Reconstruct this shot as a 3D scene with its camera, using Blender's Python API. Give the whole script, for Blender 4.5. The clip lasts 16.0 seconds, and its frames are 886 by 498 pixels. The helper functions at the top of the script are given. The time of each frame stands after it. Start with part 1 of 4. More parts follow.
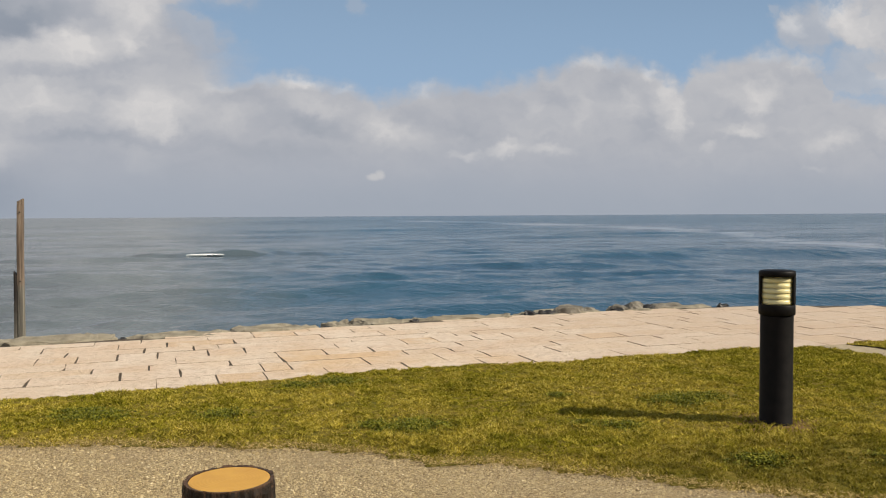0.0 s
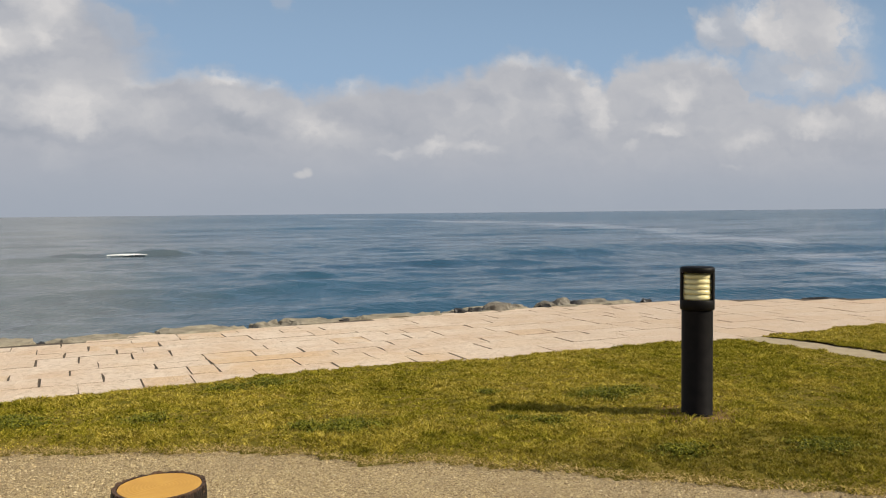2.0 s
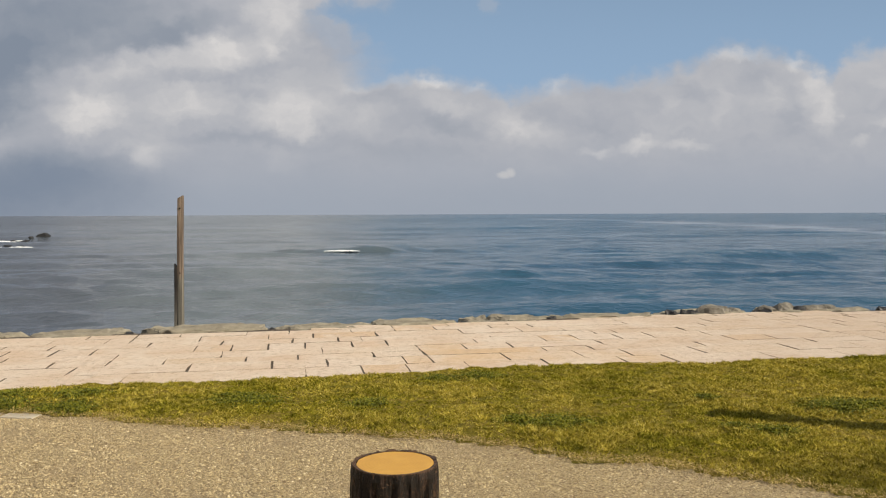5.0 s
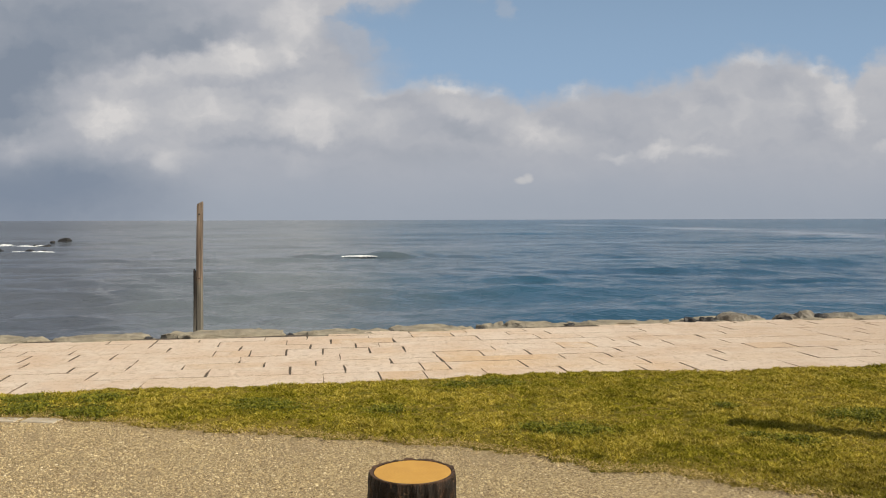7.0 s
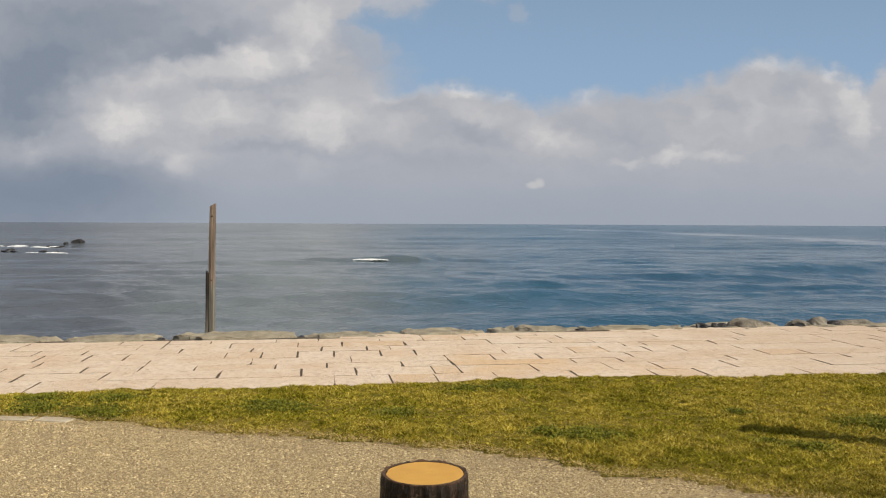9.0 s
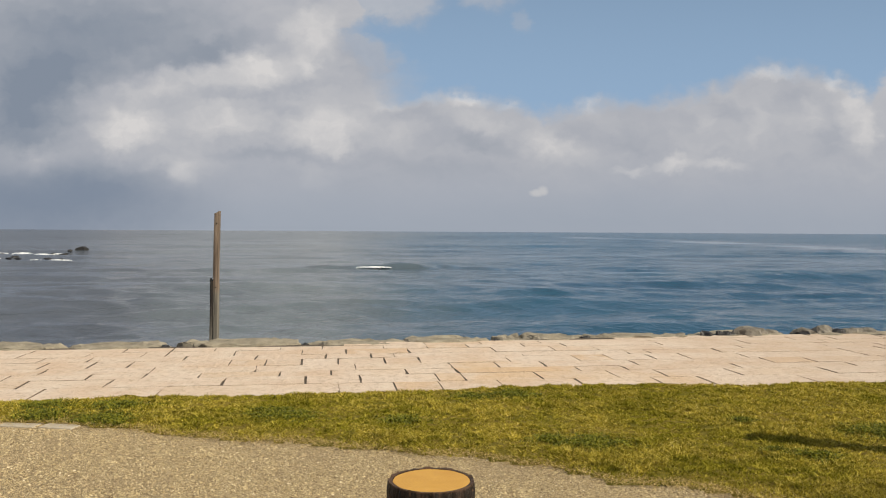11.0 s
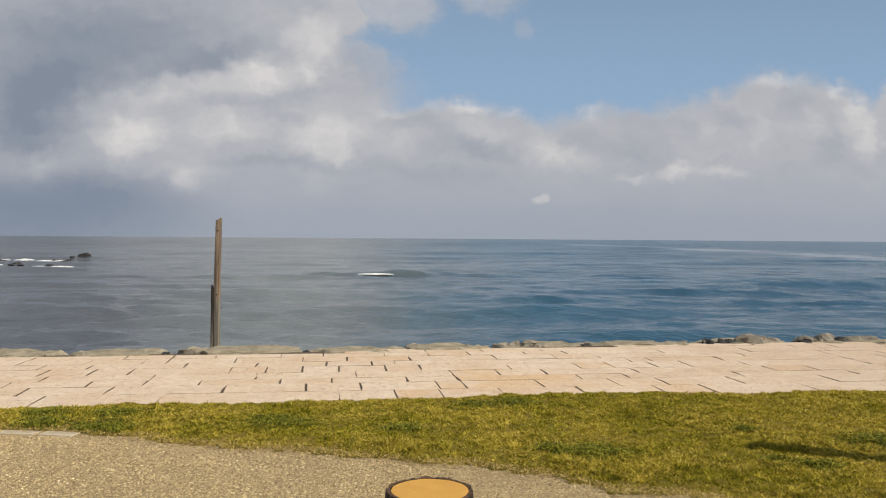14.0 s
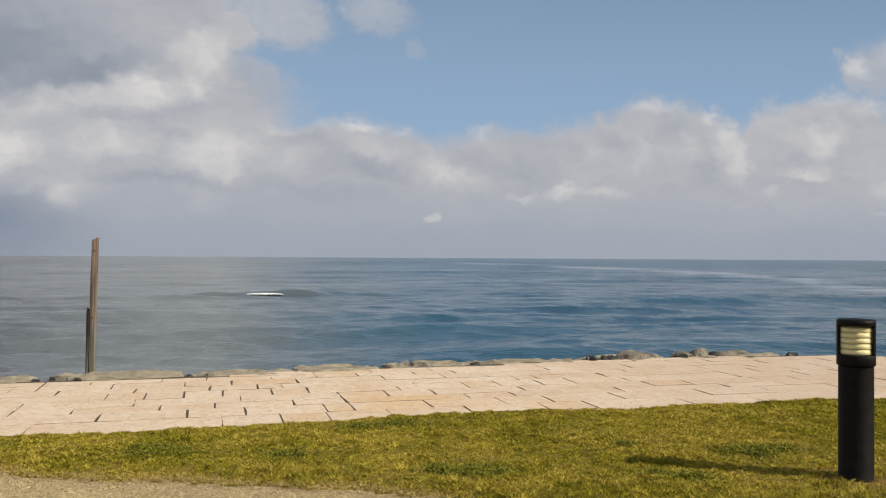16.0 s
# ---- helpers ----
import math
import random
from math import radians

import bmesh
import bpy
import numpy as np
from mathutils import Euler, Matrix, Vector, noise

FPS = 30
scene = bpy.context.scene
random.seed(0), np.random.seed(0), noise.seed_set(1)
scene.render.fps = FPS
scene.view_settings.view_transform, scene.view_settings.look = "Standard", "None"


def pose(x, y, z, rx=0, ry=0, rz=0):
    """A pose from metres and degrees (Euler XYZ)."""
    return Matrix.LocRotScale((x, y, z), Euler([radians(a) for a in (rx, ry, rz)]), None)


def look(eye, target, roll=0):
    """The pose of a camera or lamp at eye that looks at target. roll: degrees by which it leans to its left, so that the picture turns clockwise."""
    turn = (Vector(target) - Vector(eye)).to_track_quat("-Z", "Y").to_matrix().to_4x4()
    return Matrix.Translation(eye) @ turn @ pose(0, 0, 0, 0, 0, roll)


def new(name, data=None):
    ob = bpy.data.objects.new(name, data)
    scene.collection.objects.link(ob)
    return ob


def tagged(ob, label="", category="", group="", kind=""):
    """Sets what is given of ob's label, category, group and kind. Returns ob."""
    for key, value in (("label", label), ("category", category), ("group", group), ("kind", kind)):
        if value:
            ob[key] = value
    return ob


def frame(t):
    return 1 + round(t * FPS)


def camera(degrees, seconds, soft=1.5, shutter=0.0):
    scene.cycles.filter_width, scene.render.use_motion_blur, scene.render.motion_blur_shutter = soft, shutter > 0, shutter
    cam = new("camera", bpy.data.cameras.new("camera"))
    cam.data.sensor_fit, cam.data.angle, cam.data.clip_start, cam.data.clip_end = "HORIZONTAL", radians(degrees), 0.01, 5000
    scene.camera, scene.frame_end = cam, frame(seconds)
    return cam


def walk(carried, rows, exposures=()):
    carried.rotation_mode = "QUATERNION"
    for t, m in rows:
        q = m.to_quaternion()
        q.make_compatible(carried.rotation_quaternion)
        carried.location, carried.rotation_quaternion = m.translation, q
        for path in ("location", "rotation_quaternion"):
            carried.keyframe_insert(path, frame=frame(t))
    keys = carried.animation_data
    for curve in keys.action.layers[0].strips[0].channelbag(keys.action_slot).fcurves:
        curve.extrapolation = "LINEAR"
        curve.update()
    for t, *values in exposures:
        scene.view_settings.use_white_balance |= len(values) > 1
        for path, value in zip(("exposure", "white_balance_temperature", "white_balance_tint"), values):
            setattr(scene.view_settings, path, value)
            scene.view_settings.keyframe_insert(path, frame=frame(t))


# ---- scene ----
cam = camera(56.0, 16.0, soft=1.1)
PATH = [
    (0, 0.0882, -0.0085, 1.3340, 87.687, 0.336, -10.128),
    (0.5, 0.0959, -0.0209, 1.3423, 87.603, 0.587, -11.279),
    (1, 0.0827, -0.0212, 1.3424, 87.294, 1.010, -12.991),
    (1.5, 0.0781, -0.0302, 1.3483, 87.356, 0.606, -14.026),
    (2, 0.0752, -0.0323, 1.3461, 87.490, 0.570, -15.017),
    (2.5, 0.0708, 0.0189, 1.3296, 87.146, 0.443, -10.711),
    (3, 0.0480, -0.0027, 1.3285, 87.044, 0.808, -7.786),
    (3.5, 0.0246, 0.0010, 1.3282, 86.572, 0.967, -5.256),
    (4, 0.0097, 0.0012, 1.3269, 87.287, 0.882, -2.701),
    (4.2, 0.0017, -0.0009, 1.3176, 87.454, 0.724, -2.366),
    (6.3, -0.0181, -0.0182, 1.3150, 87.713, 0.021, 0.072),
    (6.5, -0.0276, -0.0153, 1.3147, 87.863, 0.004, -0.103),
    (7, -0.0093, -0.0113, 1.3262, 87.965, 0.152, 0.005),
    (7.5, -0.0099, -0.0134, 1.3266, 87.953, 0.109, 0.344),
    (8, -0.0170, -0.0152, 1.3211, 88.228, -0.155, 0.568),
    (8.5, -0.0194, -0.0182, 1.3226, 88.252, -0.311, 0.643),
    (9, -0.0186, -0.0171, 1.3199, 88.245, -0.258, 0.760),
    (9.2, -0.0247, -0.0229, 1.3180, 88.326, -0.306, 0.838),
    (11.3, -0.0286, -0.0190, 1.3179, 88.779, -0.313, 1.068),
    (11.5, -0.0187, -0.0088, 1.3216, 88.766, -0.196, 1.250),
    (12, -0.0212, -0.0073, 1.3220, 88.953, -0.257, 1.181),
    (12.5, -0.0225, -0.0100, 1.3241, 89.088, -0.289, 1.283),
    (13, -0.0304, -0.0124, 1.3132, 89.171, -0.434, 1.139),
    (13.5, -0.0191, -0.0123, 1.3253, 89.200, -0.245, 1.223),
    (14, -0.0196, -0.0112, 1.3218, 89.256, -0.397, 1.129),
    (14.5, -0.0195, -0.0130, 1.3162, 89.598, -1.069, -0.100),
    (15, -0.0023, -0.0003, 1.3273, 89.930, -1.154, -2.431),
    (15.5, 0.0052, -0.0060, 1.3316, 90.757, -1.154, -5.148),
    (16, 0.0159, -0.0060, 1.3388, 90.585, -0.322, -6.279),
]
walk(cam, [(t, pose(*p)) for t, *p in PATH], exposures=[(0.0, 0.18), (2.2, 0.21), (4.0, 0.15), (16.0, 0.16)])

# ---------------------------------------------------------------- light
SUN_AZ, SUN_EL = radians(115.6), radians(37.0)

sun = new("sun", bpy.data.lights.new("sun", "SUN"))
sun.data.energy, sun.data.angle, sun.data.color = 5.0, radians(0.6), (1.0, 0.90, 0.74)
sun.matrix_world = look((60 * math.sin(SUN_AZ) * math.cos(SUN_EL), 60 * math.cos(SUN_AZ) * math.cos(SUN_EL), 60 * math.sin(SUN_EL)), (0, 0, 0))


class Graph:
    """Short hand for building node trees."""

    def __init__(self, tree):
        self.tree = tree

    def node(self, kind, **sockets):
        n = self.tree.nodes.new(kind)
        for key, value in sockets.items():
            self.put(n.inputs[key.replace("_", " ")], value)
        return n

    def put(self, socket, value):
        if isinstance(value, bpy.types.NodeSocket):
            self.tree.links.new(value, socket)
        elif value is not None:
            socket.default_value = value

    def math(self, op, a, b=None, c=None, clamp=False):
        n = self.tree.nodes.new("ShaderNodeMath")
        n.operation, n.use_clamp = op, clamp
        for socket, value in zip(n.inputs, (a, b, c)):
            self.put(socket, value)
        return n.outputs[0]

    def add(self, *terms):
        total = terms[0]
        for term in terms[1:]:
            total = self.math("ADD", total, term)
        return total

    def mul(self, *terms):
        total = terms[0]
        for term in terms[1:]:
            total = self.math("MULTIPLY", total, term)
        return total

    def sub(self, a, b):
        return self.math("SUBTRACT", a, b)

    def step(self, value, low, high, a=0.0, b=1.0):
        n = self.tree.nodes.new("ShaderNodeMapRange")
        n.interpolation_type = "SMOOTHSTEP"
        for socket, v in zip(n.inputs, (value, low, high, a, b)):
            self.put(socket, v)
        return n.outputs[0]

    def mix(self, f, a, b, blend="MIX"):
        n = self.tree.nodes.new("ShaderNodeMix")
        n.data_type, n.blend_type = "RGBA", blend
        self.put(n.inputs[0], f)
        self.put(n.inputs[6], (*a, 1) if isinstance(a, tuple) else a)
        self.put(n.inputs[7], (*b, 1) if isinstance(b, tuple) else b)
        return n.outputs[2]

    def noise(self, vector, scale, detail=4.0, rough=0.55, warp=0.0):
        n = self.node("ShaderNodeTexNoise", Vector=vector, Scale=scale, Detail=detail, Roughness=rough, Distortion=warp)
        return n.outputs[0]

    def voronoi(self, vector, scale, feature="F1", out="Distance"):
        n = self.tree.nodes.new("ShaderNodeTexVoronoi")
        n.feature = feature
        self.put(n.inputs["Vector"], vector)
        self.put(n.inputs["Scale"], scale)
        return n.outputs[out]

    def xyz(self, vector):
        return self.node("ShaderNodeSeparateXYZ", Vector=vector).outputs

    def vec(self, x, y, z=0.0):
        return self.node("ShaderNodeCombineXYZ", X=x, Y=y, Z=z).outputs[0]

    def ramp(self, f, stops):
        n = self.tree.nodes.new("ShaderNodeValToRGB")
        e = n.color_ramp.elements
        while len(e) < len(stops):
            e.new(0.5)
        for el, (at, colour) in zip(e, stops):
            el.position = at
            el.color = (*colour, 1) if isinstance(colour, tuple) else (colour, colour, colour, 1)
        self.put(n.inputs[0], f)
        return n.outputs[0]

    def blob(self, p, q, at, size):
        """A soft ellipse round a place of the sky, 1 in its middle and 0 outside."""
        dp, dq = self.math("DIVIDE", self.sub(p, at[0]), size[0]), self.math("DIVIDE", self.sub(q, at[1]), size[1])
        return self.step(self.add(self.mul(dp, dp), self.mul(dq, dq)), 1.0, 0.0)


# ---------------------------------------------------------------- sky: clear blue with a bank of cumulus over the sea
def make_sky():
    world = bpy.data.worlds.new("world")
    scene.world = world
    world.use_nodes = True
    g = Graph(world.node_tree)
    back = world.node_tree.nodes["Background"]
    clear = g.tree.nodes.new("ShaderNodeTexSky")
    clear.sky_type, clear.sun_disc = "NISHITA", False
    clear.sun_elevation, clear.sun_rotation = SUN_EL, SUN_AZ
    clear.air_density, clear.dust_density, clear.ozone_density = 1.0, 0.6, 1.5
    way = g.node("ShaderNodeTexCoord").outputs["Generated"]
    x, y, z = g.xyz(way)
    ahead = g.math("MAXIMUM", y, 0.06)
    p, q = g.math("DIVIDE", x, ahead), g.math("DIVIDE", z, ahead)
    flat = g.vec(p, g.mul(q, 1.5), 0.3)
    soft, n3 = g.noise(flat, 6.5, 5, 0.45), g.noise(g.vec(p, g.mul(q, 2.2), 4.1), 3.2, 5, 0.5)

    def frayed(axis, seed, coarse, fine):
        """The axis, shaken so that outlines of clouds come out billowed."""
        a = g.noise(g.vec(p, g.mul(q, 1.2), seed), 15.0, 3, 0.5)
        b = g.noise(g.vec(p, g.mul(q, 1.2), seed + 3.0), 55.0, 4, 0.55)
        return g.add(axis, g.mul(g.sub(a, 0.5), coarse), g.mul(g.sub(b, 0.5), fine))

    pw, qw = frayed(p, 1.0, 0.046, 0.030), frayed(q, 8.0, 0.036, 0.024)

    def tuft(at, mid_p, mid_q, long, wide, turn):
        """A soft slanting ellipse of cloud: 1 in its middle, 0 at its rim."""
        n = g.node("ShaderNodeMapping", Vector=at, Location=(mid_p, mid_q, 0), Rotation=(0, 0, radians(turn)), Scale=(long * 1.2, wide * 1.25, 1))
        n.vector_type = "TEXTURE"
        size = g.node("ShaderNodeVectorMath")
        size.operation = "LENGTH"
        g.put(size.inputs[0], n.outputs[0])
        return g.step(size.outputs["Value"], 1.0, 0.0)

    def puffs(dp, dq):
        """Rounded heads of cumulus, heaped on one another."""
        spot = g.vec(g.add(pw, dp), g.mul(g.add(qw, dq), 1.35), 0.3)
        heads = g.tree.nodes.new("ShaderNodeTexVoronoi")
        heads.feature, heads.normalize = "SMOOTH_F1", True
        for key, value in (("Vector", spot), ("Scale", 15.0), ("Detail", 2.0), ("Roughness", 0.5), ("Lacunarity", 2.3), ("Smoothness", 0.9)):
            g.put(heads.inputs[key], value)
        return g.sub(0.78, heads.outputs["Distance"])

    relief = g.sub(puffs(0.0, 0.0), puffs(0.006, 0.009))
    crumbs = g.step(g.add(g.mul(g.noise(g.vec(pw, g.mul(qw, 1.4), 5.5), 34.0, 6, 0.62), 0.65), g.mul(soft, 0.35)), 0.30, 0.70, 0.68, 1.32)
    streaks = g.noise(g.vec(g.mul(pw, 0.8), g.mul(qw, 3.2), 2.7), 9.0, 6, 0.55)

    # height of the bank's upper rim along the horizon
    heights = [(-0.60, 0.150), (-0.098, 0.150), (-0.057, 0.154), (-0.017, 0.161), (0.013, 0.168), (0.037, 0.160), (0.064, 0.151), (0.091, 0.136), (0.135, 0.150), (0.152, 0.160), (0.172, 0.155), (0.212, 0.160), (0.279, 0.171),
               (0.320, 0.184), (0.367, 0.198), (0.414, 0.196), (0.441, 0.190), (0.475, 0.172), (0.493, 0.162), (0.509, 0.182), (0.580, 0.206), (0.645, 0.213), (0.685, 0.204), (0.704, 0.160), (0.785, 0.145), (0.924, 0.17), (1.10, 0.2)]
    rim = g.mul(g.ramp(g.math("DIVIDE", g.add(pw, 0.6), 1.7), [((a + 0.6) / 1.7, b * 2.0) for a, b in heights]), 0.5)
    ragged = g.add(g.sub(rim, qw), g.mul(g.sub(soft, 0.5), 0.03))
    bank = g.step(ragged, -0.014, 0.016)
    # the great cloud that fills the sky towards the west, and the edge where it ends
    ends = [(0.0, 0.545), (0.161, 0.530), (0.181, 0.535), (0.198, 0.525), (0.214, 0.500), (0.231, 0.484), (0.261, 0.480), (0.29, 0.480), (0.34, 0.49), (0.40, 0.50)]
    edge = g.sub(g.ramp(g.math("DIVIDE", qw, 0.4), [(a / 0.4, b) for a, b in ends]), 0.6)
    mass = g.step(g.add(g.sub(edge, pw), g.mul(g.sub(soft, 0.5), 0.08)), -0.040, 0.045)
    high = g.mul(g.step(g.noise(way, 2.3, 6, 0.55), 0.52, 0.68), g.step(q, 0.34, 0.7))
    cover = g.math("MAXIMUM", g.math("MAXIMUM", bank, mass), high)
    west_heads = [
        (-0.354, 0.176, 0.068, 0.024, 15, 0.2), (-0.249, 0.193, 0.078, 0.026, 2, 0.26), (-0.185, 0.192, 0.019, 0.018, 0, 0.2), (-0.239, 0.199, 0.017, 0.016, 0, 0.14),
        (-0.175, 0.234, 0.039, 0.036, -18, 0.28), (-0.393, 0.124, 0.053, 0.031, 0, 0.4), (-0.405, 0.098, 0.030, 0.022, -76, 0.18), (-0.283, 0.132, 0.058, 0.027, 4, 0.26),
        (-0.162, 0.120, 0.055, 0.031, 4, 0.32), (-0.140, 0.098, 0.025, 0.012, 8, 0.14), (-0.068, 0.114, 0.044, 0.017, 0, 0.14), (-0.328, 0.062, 0.023, 0.017, 0, 0.24),
        (-0.166, 0.059, 0.029, 0.019, -4, 0.14), (-0.502, 0.085, 0.029, 0.022, 0, 0.12), (-0.335, 0.073, 0.039, 0.015, -7, 0.1),
    ]
    west_shades = [
        (-0.451, 0.238, 0.204, 0.074, 5, -0.26), (-0.505, 0.183, 0.110, 0.041, 2, -0.24), (-0.305, 0.214, 0.089, 0.018, 14, -0.16), (-0.526, 0.132, 0.084, 0.051, -2, -0.34),
        (-0.423, 0.056, 0.090, 0.029, -3, -0.24), (-0.488, 0.033, 0.136, 0.032, -2, -0.2), (-0.239, 0.164, 0.095, 0.010, 2, -0.1), (-0.230, 0.087, 0.086, 0.011, -1, -0.1),
        (-0.209, 0.150, 0.039, 0.011, -8, -0.08), (-0.037, 0.070, 0.103, 0.019, -2, -0.06), (-0.054, 0.132, 0.047, 0.012, 3, -0.08),
    ]
    broad = [(-0.24, 0.135, 0.30, 0.085, 4, 0.10), (0.34, 0.145, 0.24, 0.060, 3, 0.08), (0.62, 0.150, 0.16, 0.070, 0, 0.07)]
    bank_heads = [
        (-0.037, 0.157, 0.029, 0.011, 7, 0.16), (0.012, 0.159, 0.030, 0.014, 7, 0.4), (0.034, 0.129, 0.045, 0.017, -18, 0.18), (0.110, 0.103, 0.046, 0.021, -13, 0.3),
        (0.157, 0.094, 0.027, 0.015, 8, 0.1), (0.210, 0.075, 0.023, 0.007, 1, 0.22), (0.258, 0.082, 0.031, 0.011, 10, 0.3), (0.318, 0.082, 0.038, 0.010, 6, 0.2),
        (0.152, 0.157, 0.014, 0.011, 0, 0.3), (0.189, 0.166, 0.006, 0.006, 0, 0.25), (-0.084, 0.147, 0.023, 0.012, -6, 0.12), (0.061, 0.150, 0.016, 0.007, -6, 0.2),
        (0.281, 0.172, 0.018, 0.012, 7, 0.12),
    ]
    arch_heads = [
        (0.375, 0.189, 0.047, 0.011, 4, 0.28), (0.441, 0.182, 0.015, 0.014, 0, 0.32), (0.476, 0.151, 0.034, 0.016, -49, 0.22), (0.484, 0.119, 0.030, 0.019, -83, 0.24),
        (0.290, 0.131, 0.014, 0.013, 0, 0.12), (0.415, 0.138, 0.023, 0.022, 0, 0.12), (0.351, 0.127, 0.027, 0.012, 77, 0.09), (0.458, 0.138, 0.027, 0.017, -75, 0.1),
    ]
    bank_shades = [
        (0.233, 0.132, 0.067, 0.041, 14, -0.06), (0.399, 0.162, 0.044, 0.019, 1, -0.07), (0.439, 0.113, 0.024, 0.027, 0, -0.06), (0.030, 0.107, 0.040, 0.015, -20, -0.08),
        (0.320, 0.138, 0.025, 0.017, -56, -0.05), (0.135, 0.126, 0.034, 0.022, 6, -0.05),
    ]
    east_heads = [
        (0.649, 0.250, 0.022, 0.019, 0, 0.34), (0.707, 0.266, 0.036, 0.027, -6, 0.32), (0.743, 0.238, 0.050, 0.035, -4, 0.24), (0.793, 0.182, 0.040, 0.022, -1, 0.24),
        (0.581, 0.154, 0.048, 0.018, 4, 0.16), (0.595, 0.140, 0.023, 0.019, 24, 0.26), (0.658, 0.196, 0.026, 0.016, -7, 0.24), (0.615, 0.169, 0.024, 0.016, 1, 0.16),
        (0.575, 0.105, 0.040, 0.012, 3, 0.28), (0.709, 0.094, 0.052, 0.015, 13, 0.2), (0.813, 0.116, 0.062, 0.017, 1, 0.28), (0.527, 0.083, 0.014, 0.009, 1, 0.16),
        (0.680, 0.059, 0.023, 0.007, 0, 0.12), (0.613, 0.206, 0.042, 0.011, 5, 0.18), (0.894, 0.257, 0.102, 0.056, -10, 0.22), (0.910, 0.145, 0.040, 0.020, 1, 0.2),
    ]
    loose = [
        (0.78, 0.190, 0.17, 0.065, 0, -0.03, 0.7),
        (0.668, 0.236, 0.060, 0.048, -40, 0, 0.8), (0.785, 0.251, 0.143, 0.070, 1, 0.04, 1), (0.816, 0.199, 0.107, 0.055, -4, 0, 0.9), (0.933, 0.146, 0.084, 0.034, 1, 0.08, 0.8),
        (-0.088, 0.286, 0.082, 0.052, -7, 0.14, 0.75), (0.029, 0.292, 0.056, 0.036, -16, 0.16, 0.55), (0.074, 0.246, 0.017, 0.016, 0, 0.05, 0.3), (0.022, 0.343, 0.078, 0.049, 12, 0.1, 0.7),
        (-0.111, 0.202, 0.068, 0.041, -33, -0.02, 0.75), (0.624, 0.266, 0.014, 0.012, 2, 0.05, 0.35), (-0.150, 0.261, 0.058, 0.041, 16, 0.14, 1),
    ]
    shade = g.add(g.step(p, -0.3, 0.4, 0.425, 0.50), g.mul(relief, 0.45), g.mul(g.sub(n3, 0.5), 0.18), g.mul(g.sub(soft, 0.5), 0.20), g.mul(g.sub(streaks, 0.5), 0.24))
    shade = g.add(shade, g.mul(g.step(ragged, 0.045, 0.0), 0.06))
    lit, at = 0.0, g.vec(pw, qw, 0.0)

    def swell(at, by):
        """Lit heads push what lies behind them a little upwards."""
        n = g.node("ShaderNodeVectorMath")
        n.operation = "MULTIPLY_ADD"
        for socket, value in zip(n.inputs, (by, (0.0, -0.004, 0.0), at)):
            g.put(socket, value)
        return n.outputs[0]

    for k, (*form, amount) in enumerate(broad + west_heads + bank_heads + arch_heads + east_heads):
        lit = g.math("MULTIPLY_ADD", tuft(at, *form), amount * 1.18, lit)
        at = swell(at, lit) if k % 8 == 7 else at
    fray = g.step(g.noise(g.vec(pw, g.mul(qw, 1.3), 6.6), 17.0, 6, 0.6), 0.30, 0.66, 0.60, 1.35)
    # clouds that stand free of the bank: their own cover as well as their light
    for *form, amount, thick in loose:
        body = tuft(at, *form)
        cover = g.math("MAXIMUM", cover, g.mul(g.step(g.mul(body, fray), 0.02, 0.75), thick))
        lit = g.math("MULTIPLY_ADD", body, amount, lit)
    at = swell(at, lit)
    shade = g.add(shade, g.mul(lit, crumbs))
    for *form, amount in west_shades + bank_shades:
        shade = g.math("MULTIPLY_ADD", tuft(at, *form), amount * 1.55, shade)
    cloud = g.ramp(shade, [(0.0, (0.225, 0.265, 0.33)), (0.25, (0.325, 0.352, 0.402)), (0.45, (0.405, 0.42, 0.462)), (0.7, (0.52, 0.52, 0.538)), (1.0, (0.66, 0.642, 0.635))])
    haze = g.mix(g.step(g.add(q, g.mul(g.sub(n3, 0.5), 0.05)), 0.0, 0.07), (0.335, 0.375, 0.44), (0.385, 0.41, 0.465))
    cloud = g.mix(g.mul(g.step(g.add(q, g.mul(g.sub(soft, 0.5), 0.04)), 0.10, 0.03), 0.85), cloud, g.mix(g.blob(pw, qw, (-0.58, 0.04), (0.34, 0.11)), haze, (0.205, 0.25, 0.325)))
    cloud = g.mix(g.mul(g.math("MAXIMUM", g.blob(g.add(p, g.mul(g.sub(crumbs, 0.9), 0.010)), q, (0.097, 0.0465), (0.013, 0.006)), g.blob(p, g.add(q, g.mul(g.sub(crumbs, 0.9), 0.006)), (0.102, 0.0495), (0.008, 0.006))), g.step(crumbs, 0.35, 1.0), 0.75), cloud, (0.56, 0.555, 0.56))
    blue = g.mix(1.0, clear.outputs[0], (0.043, 0.042, 0.042), "MULTIPLY")
    blue = g.mix(g.step(q, 0.75, 0.02), blue, (0.295, 0.432, 0.612))
    g.tree.links.new(g.mix(cover, blue, cloud), back.inputs[0])
    back.inputs[1].default_value = 0.9
    world.cycles.sampling_method, world.cycles.sample_map_resolution = "MANUAL", 512


make_sky()


# ---------------------------------------------------------------- materials
def material(name):
    m = bpy.data.materials.new(name)
    m.use_nodes = True
    g = Graph(m.node_tree)
    return m, g, m.node_tree.nodes["Principled BSDF"], g.node("ShaderNodeTexCoord").outputs["Object"]


def bump(g, bsdf, height, strength, distance):
    n = g.node("ShaderNodeBump", Height=height, Strength=strength, Distance=distance)
    g.put(bsdf.inputs["Normal"], n.outputs[0])
    return n


